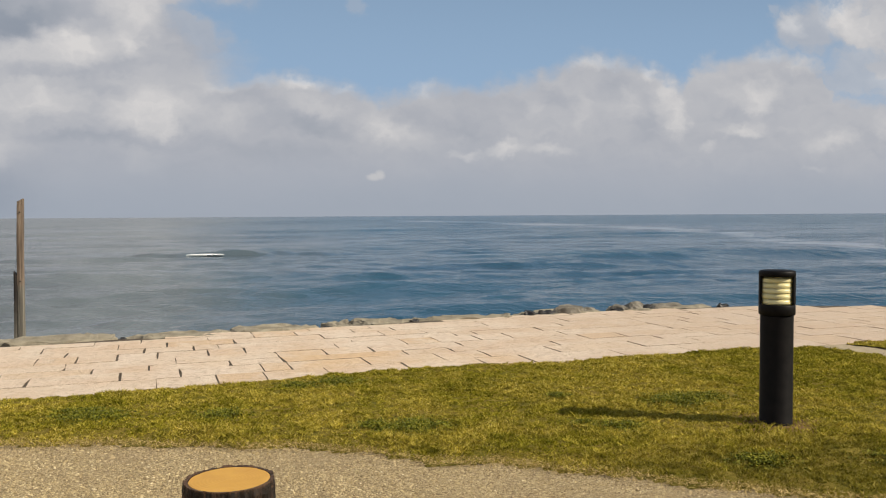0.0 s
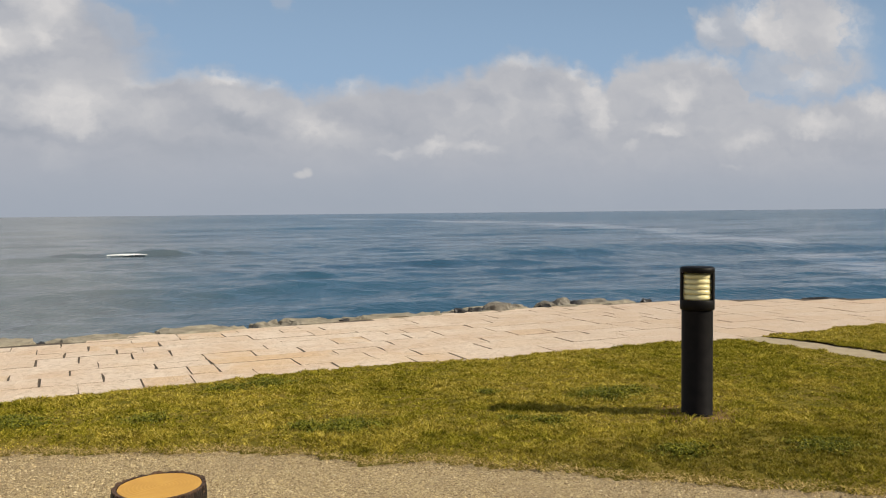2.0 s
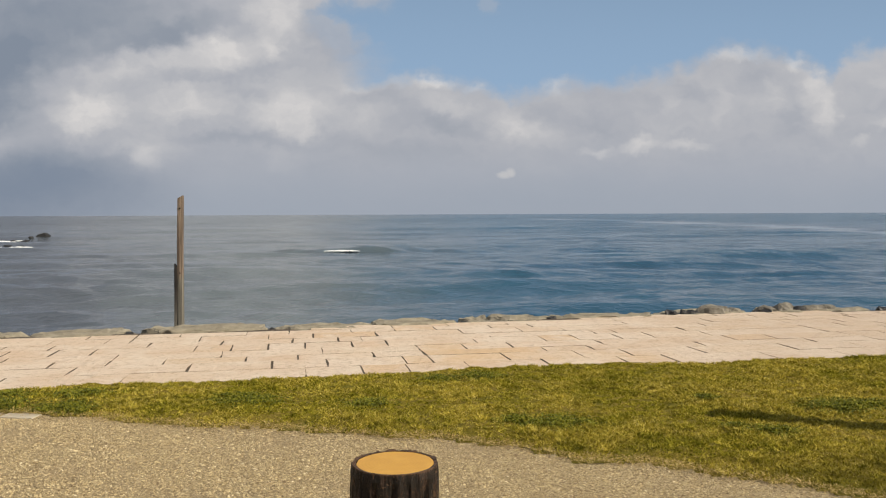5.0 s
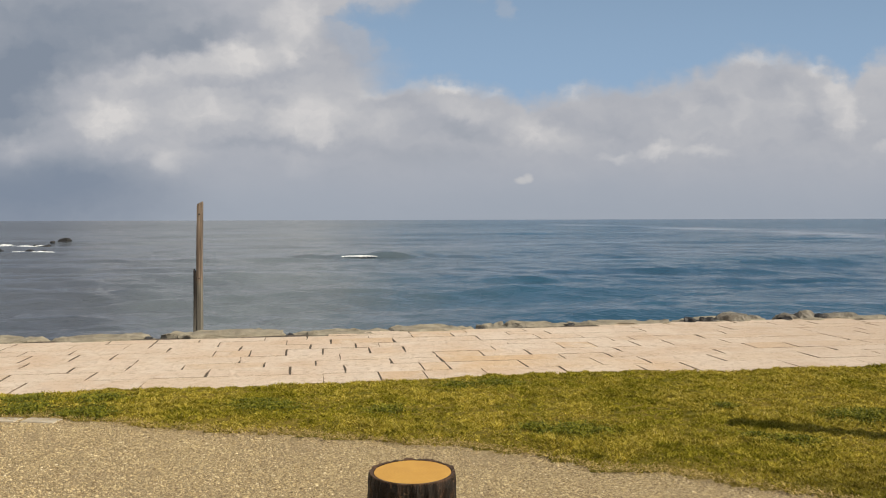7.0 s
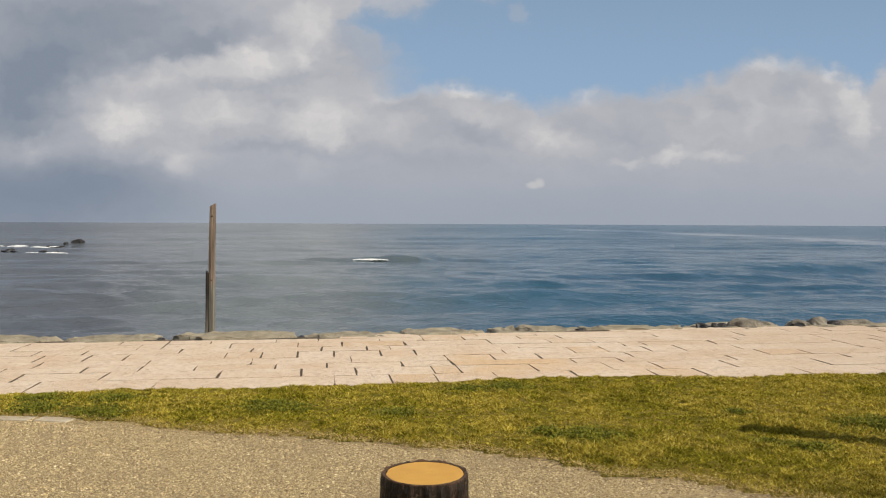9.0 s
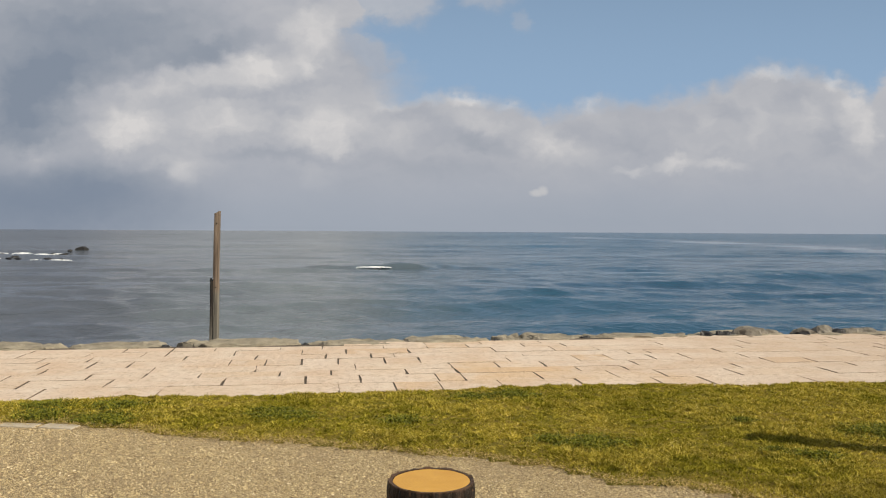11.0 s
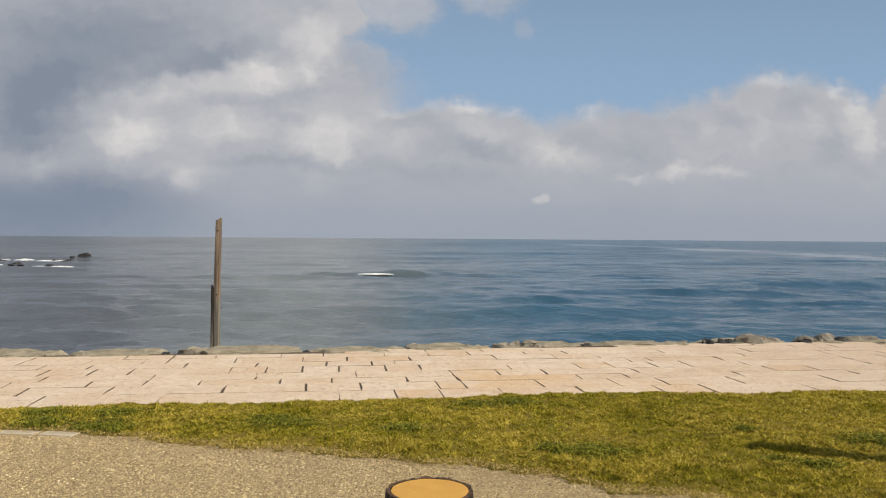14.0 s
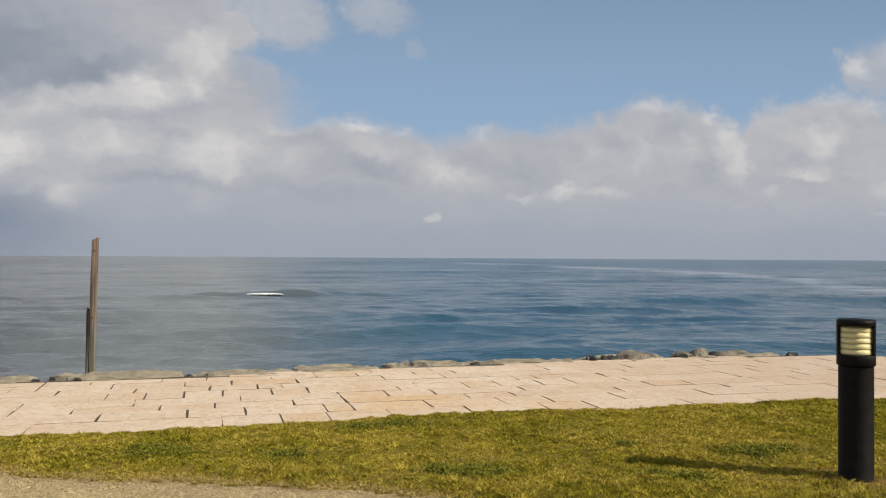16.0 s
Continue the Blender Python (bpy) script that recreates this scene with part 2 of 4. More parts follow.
def place(g):
    return g.node("ShaderNodeNewGeometry").outputs["Position"]


def one_each(g):
    return g.node("ShaderNodeObjectInfo").outputs["Random"]


def island(g):
    return g.node("ShaderNodeNewGeometry").outputs["Random Per Island"]


def paving_material():
    m, g, b, _ = material("limestone_paving")
    at, r = place(g), one_each(g)
    big, fine = g.noise(at, 1.1, 5), g.noise(at, 26, 8, 0.65)
    base = g.ramp(r, [(0.0, (0.60, 0.475, 0.36)), (0.3, (0.62, 0.51, 0.40)), (0.6, (0.65, 0.545, 0.44)), (0.88, (0.60, 0.475, 0.35)), (1.0, (0.58, 0.425, 0.28))])
    base = g.mix(g.mul(g.step(big, 0.40, 0.70), 0.8), base, (0.57, 0.425, 0.30))
    base = g.mix(g.mul(g.step(g.noise(at, 3.1, 6), 0.46, 0.72), 0.7), base, (0.66, 0.57, 0.465))
    base = g.mix(g.mul(g.step(fine, 0.50, 0.70), 0.6), base, (0.30, 0.21, 0.13))
    base = g.mix(g.mul(g.step(g.noise(at, 9, 7, 0.7), 0.52, 0.72), 0.45), base, (0.38, 0.28, 0.18))
    px, py, pz = g.xyz(at)
    ochre = g.math("MAXIMUM", g.blob(px, py, (0.15, 7.75), (1.15, 0.75)), g.mul(g.blob(px, py, (1.6, 7.4), (0.9, 0.45)), 0.7))
    base = g.mix(g.mul(ochre, g.step(big, 0.30, 0.60), 0.55), base, (0.60, 0.41, 0.22))
    # browner and darker towards +x, from a ragged start
    right_tone = g.step(g.add(g.xyz(at)[0], g.mul(g.sub(big, 0.5), 5.0)), 0.5, 5.5)
    base = g.mix(g.mul(right_tone, 0.5), base, (0.445, 0.35, 0.268))
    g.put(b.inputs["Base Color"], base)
    b.inputs["Roughness"].default_value = 0.85
    b.inputs["Specular IOR Level"].default_value = 0.25
    bump(g, b, g.add(fine, g.mul(g.noise(at, 7, 4), 1.6)), 0.9, 0.016)
    return m


def simple_stone(name, dark, mid, light, scale, rough=0.9, depth=0.02):
    m, g, b, at = material(name)
    n, f = g.noise(at, scale, 7, 0.6), g.noise(at, scale * 9, 6, 0.65)
    c = g.ramp(g.add(g.mul(n, 0.7), g.mul(f, 0.3)), [(0.3, dark), (0.5, mid), (0.68, light)])
    g.put(b.inputs["Base Color"], g.mix(g.mul(g.step(one_each(g), 0.0, 1.0), 0.35), c, mid))
    b.inputs["Roughness"].default_value = rough
    bump(g, b, g.add(n, g.mul(f, 0.35)), 0.8, depth)
    return m


def gravel_ground_material():
    m, g, b, _ = material("washed_gravel_concrete")
    at = place(g)
    cell = g.voronoi(at, 120, out="Color")
    gap = g.voronoi(at, 120, "DISTANCE_TO_EDGE")
    tone = g.ramp(g.xyz(cell)[0], [(0.0, (0.20, 0.145, 0.075)), (0.3, (0.42, 0.325, 0.17)), (0.7, (0.53, 0.42, 0.235)), (1.0, (0.61, 0.495, 0.295))])
    c = g.mix(g.step(gap, 0.02, 0.16), (0.24, 0.18, 0.11), tone)
    c = g.mix(g.mul(g.step(g.noise(at, 1.7, 5), 0.45, 0.7), 0.35), c, (0.30, 0.23, 0.14))
    g.put(b.inputs["Base Color"], c)
    b.inputs["Roughness"].default_value = 0.9
    b.inputs["Specular IOR Level"].default_value = 0.15
    bump(g, b, g.step(gap, 0.0, 0.25), 0.8, 0.006)
    return m


def pebble_material():
    m, g, b, _ = material("beige_pebble")
    at, r = place(g), island(g)
    c = g.ramp(r, [(0.0, (0.14, 0.095, 0.05)), (0.2, (0.31, 0.23, 0.115)), (0.5, (0.475, 0.37, 0.195)), (0.8, (0.55, 0.44, 0.245)), (0.95, (0.60, 0.49, 0.29)), (1.0, (0.72, 0.62, 0.42))])
    c = g.mix(g.mul(g.step(g.noise(at, 1.7, 5), 0.45, 0.7), 0.3), c, (0.34, 0.26, 0.16))
    g.put(b.inputs["Base Color"], c)
    b.inputs["Roughness"].default_value = 0.75
    b.inputs["Specular IOR Level"].default_value = 0.2
    return m


def soil_material():
    m, g, b, _ = material("thatch_and_soil")
    at = place(g)
    c = g.ramp(g.noise(at, 60, 6, 0.7), [(0.3, (0.07, 0.053, 0.010)), (0.5, (0.19, 0.145, 0.03)), (0.7, (0.32, 0.24, 0.06))])
    c = g.mix(g.step(g.noise(at, 2.0, 4), 0.4, 0.65), c, (0.125, 0.11, 0.018))
    sx, sy, sz = g.xyz(at)
    g.put(b.inputs["Base Color"], g.mix(g.blob(sx, sy, (3.0, 4.66), (0.42, 0.34)), c, g.ramp(g.noise(at, 70, 5, 0.7), [(0.35, (0.13, 0.075, 0.035)), (0.65, (0.30, 0.19, 0.10))])))
    b.inputs["Roughness"].default_value = 0.95
    b.inputs["Specular IOR Level"].default_value = 0.05
    bump(g, b, g.noise(at, 90, 5), 0.9, 0.015)
    return m


def grass_material():
    m, g, b, _ = material("grass_blade")
    at, r = place(g), island(g)
    patch, broad = g.noise(at, 2.6, 5, 0.6), g.noise(at, 0.55, 3)
    green = g.ramp(r, [(0.0, (0.07, 0.075, 0.008)), (0.4, (0.235, 0.215, 0.018)), (0.75, (0.395, 0.345, 0.034)), (1.0, (0.57, 0.47, 0.09))])
    dry = g.ramp(r, [(0.0, (0.14, 0.110, 0.014)), (0.4, (0.395, 0.325, 0.040)), (0.75, (0.545, 0.450, 0.074)), (1.0, (0.69, 0.57, 0.17))])
    c = g.mix(g.step(g.add(patch, g.mul(g.sub(broad, 0.5), 0.8)), 0.36, 0.60), green, dry)
    gx, gy, gz = g.xyz(at)
    # one patch beside the gravel where blades are darker
    dark_patch = g.mul(g.blob(gx, gy, (2.8, 3.85), (1.5, 0.65)), g.step(patch, 0.30, 0.55))
    c = g.mix(g.mul(dark_patch, 0.75), c, g.mix(1.0, c, (0.38, 0.40, 0.36), "MULTIPLY"))
    clump = g.add(g.mul(g.noise(at, 11, 3, 0.6), 0.6), g.mul(g.noise(at, 34, 3, 0.6), 0.4))
    c = g.mix(g.step(clump, 0.50, 0.36), c, g.mix(1.0, c, (0.50, 0.52, 0.38), "MULTIPLY"))
    c = g.mix(g.step(clump, 0.52, 0.66), c, g.mix(1.0, c, (1.35, 1.30, 1.25), "MULTIPLY"))
    g.put(b.inputs["Base Color"], c)
    b.inputs["Roughness"].default_value = 0.6
    b.inputs["Specular IOR Level"].default_value = 0.03
    leaf = g.node("ShaderNodeBsdfTranslucent", Color=c)
    both = g.node("ShaderNodeMixShader", Fac=0.3)
    g.put(both.inputs[1], b.outputs[0])
    g.put(both.inputs[2], leaf.outputs[0])
    g.put(m.node_tree.nodes["Material Output"].inputs[0], both.outputs[0])
    return m


def weed_material():
    m, g, b, _ = material("weed_leaf")
    c = g.ramp(island(g), [(0.0, (0.055, 0.066, 0.008)), (0.5, (0.13, 0.135, 0.014)), (1.0, (0.25, 0.235, 0.024))])
    g.put(b.inputs["Base Color"], c)
    b.inputs["Roughness"].default_value = 0.6
    b.inputs["Specular IOR Level"].default_value = 0.1
    return m


def straw_material():
    m, g, b, _ = material("dry_straw")
    c = g.ramp(island(g), [(0.0, (0.22, 0.15, 0.045)), (0.5, (0.44, 0.32, 0.115)), (1.0, (0.66, 0.51, 0.23))])
    g.put(b.inputs["Base Color"], c)
    b.inputs["Roughness"].default_value = 0.8
    b.inputs["Specular IOR Level"].default_value = 0.08
    return m


def water_material():
    m, g, b, _ = material("sea_water")
    at = place(g)
    x, y, z = g.xyz(at)
    far = g.math("SQRT", g.add(g.mul(x, x), g.mul(y, y)))
    side = g.math("DIVIDE", x, g.math("MAXIMUM", y, 1.0))
    wander = g.noise(g.vec(g.mul(side, 6.0), g.mul(g.math("LOGARITHM", far, 2.718), 1.3)), 1.0, 4)
    shoal = g.step(g.add(side, g.mul(g.sub(wander, 0.5), 0.35)), 0.12, -0.20)
    deep = g.ramp(g.noise(g.vec(g.mul(x, 0.02), g.mul(y, 0.05)), 1.0, 5), [(0.3, (0.018, 0.056, 0.102)), (0.7, (0.036, 0.096, 0.146))])
    turbid = g.ramp(g.noise(g.vec(g.mul(x, 0.05), g.mul(y, 0.09)), 1.0, 5), [(0.3, (0.080, 0.103, 0.116)), (0.7, (0.145, 0.170, 0.175))])
    reef = g.step(g.add(side, g.mul(g.sub(wander, 0.5), 0.3)), -0.24, -0.48)
    turbid = g.mix(g.mul(reef, 0.85), turbid, (0.038, 0.046, 0.060))
    g.put(b.inputs["Base Color"], g.mix(shoal, deep, turbid))
    b.inputs["IOR"].default_value = 1.333
    g.put(b.inputs["Specular IOR Level"], g.step(far, 20, 300, 0.5, 0.36))
    calm = g.step(g.math("ABSOLUTE", g.sub(g.math("LOGARITHM", far, 2.718), g.add(6.50, g.mul(side, -3.0), g.mul(g.sub(wander, 0.5), 0.6)))), 0.22, 0.0)
    calm = g.mul(calm, g.step(side, 0.09, 0.17), g.step(g.noise(g.vec(g.mul(x, 0.02), g.mul(y, 0.05), 5.0), 1.0, 4), 0.25, 0.55))
    g.put(b.inputs["Roughness"], g.sub(g.add(0.10, g.mul(g.step(far, 15, 400), 0.12)), g.mul(calm, 0.13)))
    rip = g.noise(g.vec(x, g.mul(y, 1.2), 0.0), 4.0, 4, 0.55)
    dash = g.math("POWER", g.noise(g.vec(g.mul(x, 0.8), g.mul(y, 1.2), 9.0), 1.3, 3, 0.5), 2.0)
    chop = g.noise(g.vec(g.mul(x, 0.6), g.mul(y, 0.75), 3.0), 0.95, 3, 0.5)
    lines = g.noise(g.vec(g.mul(x, 0.035), g.mul(y, 0.16), 7.0), 0.7, 4, 0.5)
    height = g.add(g.mul(rip, 0.11), g.mul(dash, 0.11), g.mul(chop, 0.52), g.mul(lines, 0.70))
    n = bump(g, b, height, 1.0, 0.5)
    g.put(n.inputs["Strength"], g.sub(0.95, g.mul(calm, 0.75)))
    return m


def foam_material():
    m, g, b, at = material("sea_foam")
    g.put(b.inputs["Base Color"], g.ramp(g.noise(place(g), 2.0, 5), [(0.3, (0.62, 0.66, 0.68)), (0.7, (0.85, 0.86, 0.86))]))
    b.inputs["Roughness"].default_value = 0.7
    return m


def plastic_black():
    m, g, b, at = material("black_powder_coat")
    n = g.noise(at, 14, 6)
    g.put(b.inputs["Base Color"], g.ramp(n, [(0.35, (0.004, 0.0037, 0.0036)), (0.65, (0.009, 0.0075, 0.0072))]))
    g.put(b.inputs["Roughness"], g.add(0.42, g.mul(n, 0.2)))
    b.inputs["Specular IOR Level"].default_value = 0.11
    bump(g, b, g.noise(at, 420, 3), 0.15, 0.001)
    return m


def lens_material():
    m, g, b, at = material("cream_acrylic_louvre")
    g.put(b.inputs["Base Color"], g.ramp(g.noise(at, 9, 4), [(0.3, (0.62, 0.55, 0.26)), (0.7, (0.78, 0.72, 0.42))]))
    b.inputs["Roughness"].default_value = 0.28
    b.inputs["Subsurface Weight"].default_value = 0.15
    b.inputs["Subsurface Radius"].default_value = (0.02, 0.02, 0.01)
    return m


def bark_material():
    m, g, b, at = material("dark_bark")
    x, y, z = g.xyz(at)
    streak = g.add(g.mul(g.noise(g.vec(g.mul(x, 4.0), g.mul(y, 4.0), g.mul(z, 0.8)), 14, 7, 0.65), 0.6), g.mul(g.noise(at, 55, 6, 0.7), 0.4))
    c = g.ramp(streak, [(0.36, (0.004, 0.003, 0.002)), (0.50, (0.012, 0.008, 0.005)), (0.59, (0.032, 0.018, 0.011)), (0.69, (0.11, 0.062, 0.038))])
    fleck = g.step(g.add(g.mul(g.noise(at, 130, 4, 0.6), 0.6), g.mul(g.noise(at, 28, 3), 0.4)), 0.55, 0.62)
    rim = g.mul(g.step(g.add(z, g.mul(g.sub(streak, 0.5), 0.03)), 0.597, 0.604), 0.75)
    c = g.mix(g.math("MAXIMUM", g.mul(fleck, 0.7), rim), c, (0.12, 0.066, 0.036))
    g.put(b.inputs["Base Color"], c)
    b.inputs["Roughness"].default_value = 0.55
    b.inputs["Specular IOR Level"].default_value = 0.3
    bump(g, b, streak, 0.9, 0.012)
    return m


def ochre_material():
    m, g, b, at = material("ochre_painted_top")
    x, y, z = g.xyz(at)
    r = g.math("SQRT", g.add(g.mul(x, x), g.mul(y, y)))
    wob = g.noise(at, 9, 4)
    ring = g.math("SINE", g.mul(g.add(r, g.mul(wob, 0.02)), 620.0))
    c = g.ramp(g.noise(at, 16, 6), [(0.3, (0.50, 0.265, 0.045)), (0.7, (0.58, 0.325, 0.06))])
    g.put(b.inputs["Base Color"], g.mix(g.mul(g.step(ring, 0.3, 1.0), 0.10), c, (0.33, 0.17, 0.03)))
    b.inputs["Roughness"].default_value = 0.6
    bump(g, b, ring, 0.12, 0.001)
    return m


def timber_material(name="weathered_timber", dark_tip=False):
    m, g, b, at = material(name)
    x, y, z = g.xyz(at)
    grain = g.noise(g.vec(g.mul(x, 30.0), g.mul(y, 30.0), g.mul(z, 1.6)), 1.0, 7, 0.6)
    c = g.ramp(grain, [(0.3, (0.045, 0.034, 0.026)), (0.5, (0.155, 0.115, 0.083)), (0.7, (0.27, 0.215, 0.165))])
    grey = g.ramp(grain, [(0.3, (0.07, 0.064, 0.052)), (0.7, (0.22, 0.20, 0.16))])
    wood = g.mix(g.step(g.add(z, g.mul(g.noise(at, 3, 3), 0.3)), 1.50, 1.38), c, grey)
    # goes near-black towards the upper end
    if dark_tip:
        wood = g.mix(g.step(g.add(z, g.mul(g.noise(at, 4, 3), 0.5)), 0.85, 1.45), wood, (0.018, 0.014, 0.011))
    g.put(b.inputs["Base Color"], wood)
    b.inputs["Roughness"].default_value = 0.85
    bump(g, b, grain, 0.8, 0.01)
    return m


PAVING = paving_material()
MORTAR = simple_stone("joint_earth", (0.03, 0.022, 0.014), (0.075, 0.055, 0.036), (0.16, 0.12, 0.08), 12)
# sides of the slabs, darker than their tops
SLAB_SIDE = simple_stone("darker_slab_side", (0.12, 0.08, 0.045), (0.26, 0.19, 0.125), (0.44, 0.34, 0.23), 14)
ROCK = simple_stone("shore_limestone", (0.11, 0.095, 0.065), (0.25, 0.22, 0.16), (0.38, 0.345, 0.26), 7, 0.9, 0.04)
PILE_ROCK = simple_stone("broken_grey_rock", (0.035, 0.03, 0.025), (0.17, 0.155, 0.125), (0.40, 0.365, 0.30), 9, 0.9, 0.05)
# near-black: wet reef stone, and shade put into rocks of the promenade edge
WET_AND_SHADED_ROCK = simple_stone("wet_and_shaded_rock", (0.007, 0.007, 0.007), (0.018, 0.017, 0.016), (0.045, 0.041, 0.037), 5, 0.5)
CONCRETE = simple_stone("pale_concrete", (0.23, 0.185, 0.115), (0.33, 0.27, 0.175), (0.41, 0.34, 0.23), 9, 0.9, 0.006)
EDGING = simple_stone("pale_edging_stone", (0.30, 0.25, 0.17), (0.46, 0.40, 0.30), (0.56, 0.50, 0.39), 17, 0.9, 0.006)
GRAVEL, PEBBLE, SOIL, GRASS, STRAW = gravel_ground_material(), pebble_material(), soil_material(), grass_material(), straw_material()
WEED = weed_material()
WATER, FOAM, BLACK, LENS, BARK, OCHRE, TIMBER, DARK_TIPPED = water_material(), foam_material(), plastic_black(), lens_material(), bark_material(), ochre_material(), timber_material(), timber_material("dark_tipped_timber", True)


# ---------------------------------------------------------------- building helpers
def mesh_from(name, verts, faces, mat, smooth=False):
    me = bpy.data.meshes.new(name)
    me.from_pydata([tuple(v) for v in verts], [], faces)
    me.materials.append(mat)
    if smooth:
        me.polygons.foreach_set("use_smooth", np.ones(len(me.polygons), bool))
    me.update()
    return me


def mesh_fast(name, verts, tris, mat, smooth=False):
    """A mesh of triangles (or quads) from arrays."""
    me = bpy.data.meshes.new(name)
    k = tris.shape[1]
    me.vertices.add(len(verts))
    me.vertices.foreach_set("co", np.asarray(verts, np.float32).ravel())
    me.loops.add(tris.size)
    me.loops.foreach_set("vertex_index", tris.astype(np.int32).ravel())
    me.polygons.add(len(tris))
    me.polygons.foreach_set("loop_start", np.arange(0, tris.size, k, dtype=np.int32))
    me.polygons.foreach_set("use_smooth", np.full(len(tris), smooth))
    me.materials.append(mat)
    me.update(calc_edges=True)
    return me


def part(name, bm, mat, parent, label="", smooth=False):
    me = bpy.data.meshes.new(name)
    bm.to_mesh(me)
    bm.free()
    me.materials.append(mat)
    if smooth:
        me.polygons.foreach_set("use_smooth", np.ones(len(me.polygons), bool))
    ob = new(name, me)
    ob.parent = parent
    return tagged(ob, label)


def lathe(profile, segments=48, arc=(0.0, 360.0)):
    """A turned solid from (radius, height) pairs; part of the turn when arc is less than 360 degrees."""
    bm = bmesh.new()
    whole = arc[1] - arc[0] >= 360
    count = segments if whole else segments + 1
    rings = []
    for k in range(count):
        a = radians(arc[0] + (arc[1] - arc[0]) * k / segments)
        rings.append([bm.verts.new((r * math.cos(a), r * math.sin(a), h)) for r, h in profile])
    for k in range(segments):
        one, two = rings[k], rings[(k + 1) % count]
        for i in range(len(profile) - 1):
            bm.faces.new((one[i], two[i], two[i + 1], one[i + 1]))
    if not whole:
        bm.faces.new(rings[0])
        bm.faces.new(rings[-1][::-1])
    bmesh.ops.remove_doubles(bm, verts=bm.verts, dist=1e-5)
    bmesh.ops.recalc_face_normals(bm, faces=bm.faces)
    return bm


def value_noise(x, y, seed):
    """Smooth noise from 0 to 1 over arrays, one cell a unit."""
    table = np.random.RandomState(seed).rand(256, 256)
    xi, yi = np.floor(x).astype(int), np.floor(y).astype(int)
    fx, fy = x - xi, y - yi
    fx, fy = fx * fx * (3 - 2 * fx), fy * fy * (3 - 2 * fy)
    a, b = table[xi & 255, yi & 255], table[(xi + 1) & 255, yi & 255]
    c, d = table[xi & 255, (yi + 1) & 255], table[(xi + 1) & 255, (yi + 1) & 255]
    return (a + (b - a) * fx) * (1 - fy) + (c + (d - c) * fx) * fy


# ---------------------------------------------------------------- plan of the shore
# The promenade is a strip: u runs along it, v across it from the lawn to the sea.
TILT = radians(9.0)
CT, ST = math.cos(TILT), math.sin(TILT)


def strip(u, v, z=0.0):
    return (u * CT - v * ST, 6.75 + u * ST + v * CT, z)


def to_strip(x, y):
    return x * CT + (y - 6.75) * ST, -x * ST + (y - 6.75) * CT


def sea_edge(u):
    """How far across the strip the paving reaches."""
    return np.interp(u, [-30, -2, 0, 2, 5.5, 7.2, 10, 14, 40], [2.86, 2.88, 2.96, 3.17, 3.20, 3.08, 1.8, 0.2, -6.0])


def lawn_edge(u):
    """How far across the strip the lawn reaches over the paving."""
    wave = 0.05 * np.sin(u * 1.9 + 0.6) + 0.03 * np.sin(u * 4.7)
    return np.interp(u, [-12, -3, 0, 1.2, 2.6, 4.5, 6.0, 14], [-0.25, 0.04, 0.08, 0.2, 0.07, -0.02, -0.02, -0.15]) - 0.115 + wave * 0.7


def gravel_edge(x):
    """Where the gravel stops and the lawn begins."""
    wave = 0.012 * np.sin(x * 5.1) + 0.012 * np.sin(x * 11.3 + 1) + 0.010 * np.sin(x * 29.0)
    return np.interp(x, [-12, -3, -2.6, -1.7, -0.6, 0.1, 0.5, 0.8, 1.2, 1.9, 2.6, 3.2, 8], [6.0, 5.58, 5.55, 5.23, 5.0, 4.8, 4.62, 4.38, 4.27, 3.83, 3.4, 3.1, 0.6]) + wave


def side_path(x, y):
    """Distance from the middle of the narrow concrete path that leaves the promenade."""
    bend = np.interp(y, [4.0, 5.8, 6.3, 6.9, 7.45], [6.3, 5.80, 5.70, 5.55, 5.28])
    return np.abs(x - bend)


def on_lawn(x, y):
    u, v = to_strip(x, y)
    rough = 0.05 * (value_noise(x * 9, y * 9, 3) - 0.5)
    return (v < lawn_edge(u) + rough) & (y > gravel_edge(x) + rough) & (side_path(x, y) > 0.24 + rough)


def lawn_height(x, y):
    """Uneven soil under the grass, thinning out towards the gravel."""
    bumps = 0.012 * value_noise(x * 2.1 + 40, y * 2.1 + 40, 8) + 0.016 * value_noise(x * 7 + 40, y * 7 + 40, 9) + 0.026 * value_noise(x * 21 + 40, y * 21 + 40, 10)
    return -0.004 + np.clip((y - gravel_edge(x)) / 0.25, 0, 1) * (0.012 + 0.8 * bumps)


# ground
far_us = np.linspace(-280, 280, 141)
far_us = np.unique(np.concatenate([far_us, np.linspace(-12, 16, 57)]))
rim_points = [strip(u, max(float(sea_edge(u)), -90.0) - 0.03, -0.006) for u in far_us]
back_points = [(280, -300, -0.006), (-280, -300, -0.006)]
ground = new("ground", mesh_from("ground", rim_points[::-1] + back_points[::-1], [tuple(range(len(rim_points) + 2))], GRAVEL))
ground.data.flip_normals() if ground.data.polygons[0].normal.z < 0 else None
tagged(ground, "washed beige gravel ground reaching back from the shore", "ground", kind="structure")

# bank that falls from the edge of the ground to the sea floor
bank_u = np.linspace(-40, 30, 281)
verts, faces = [], []
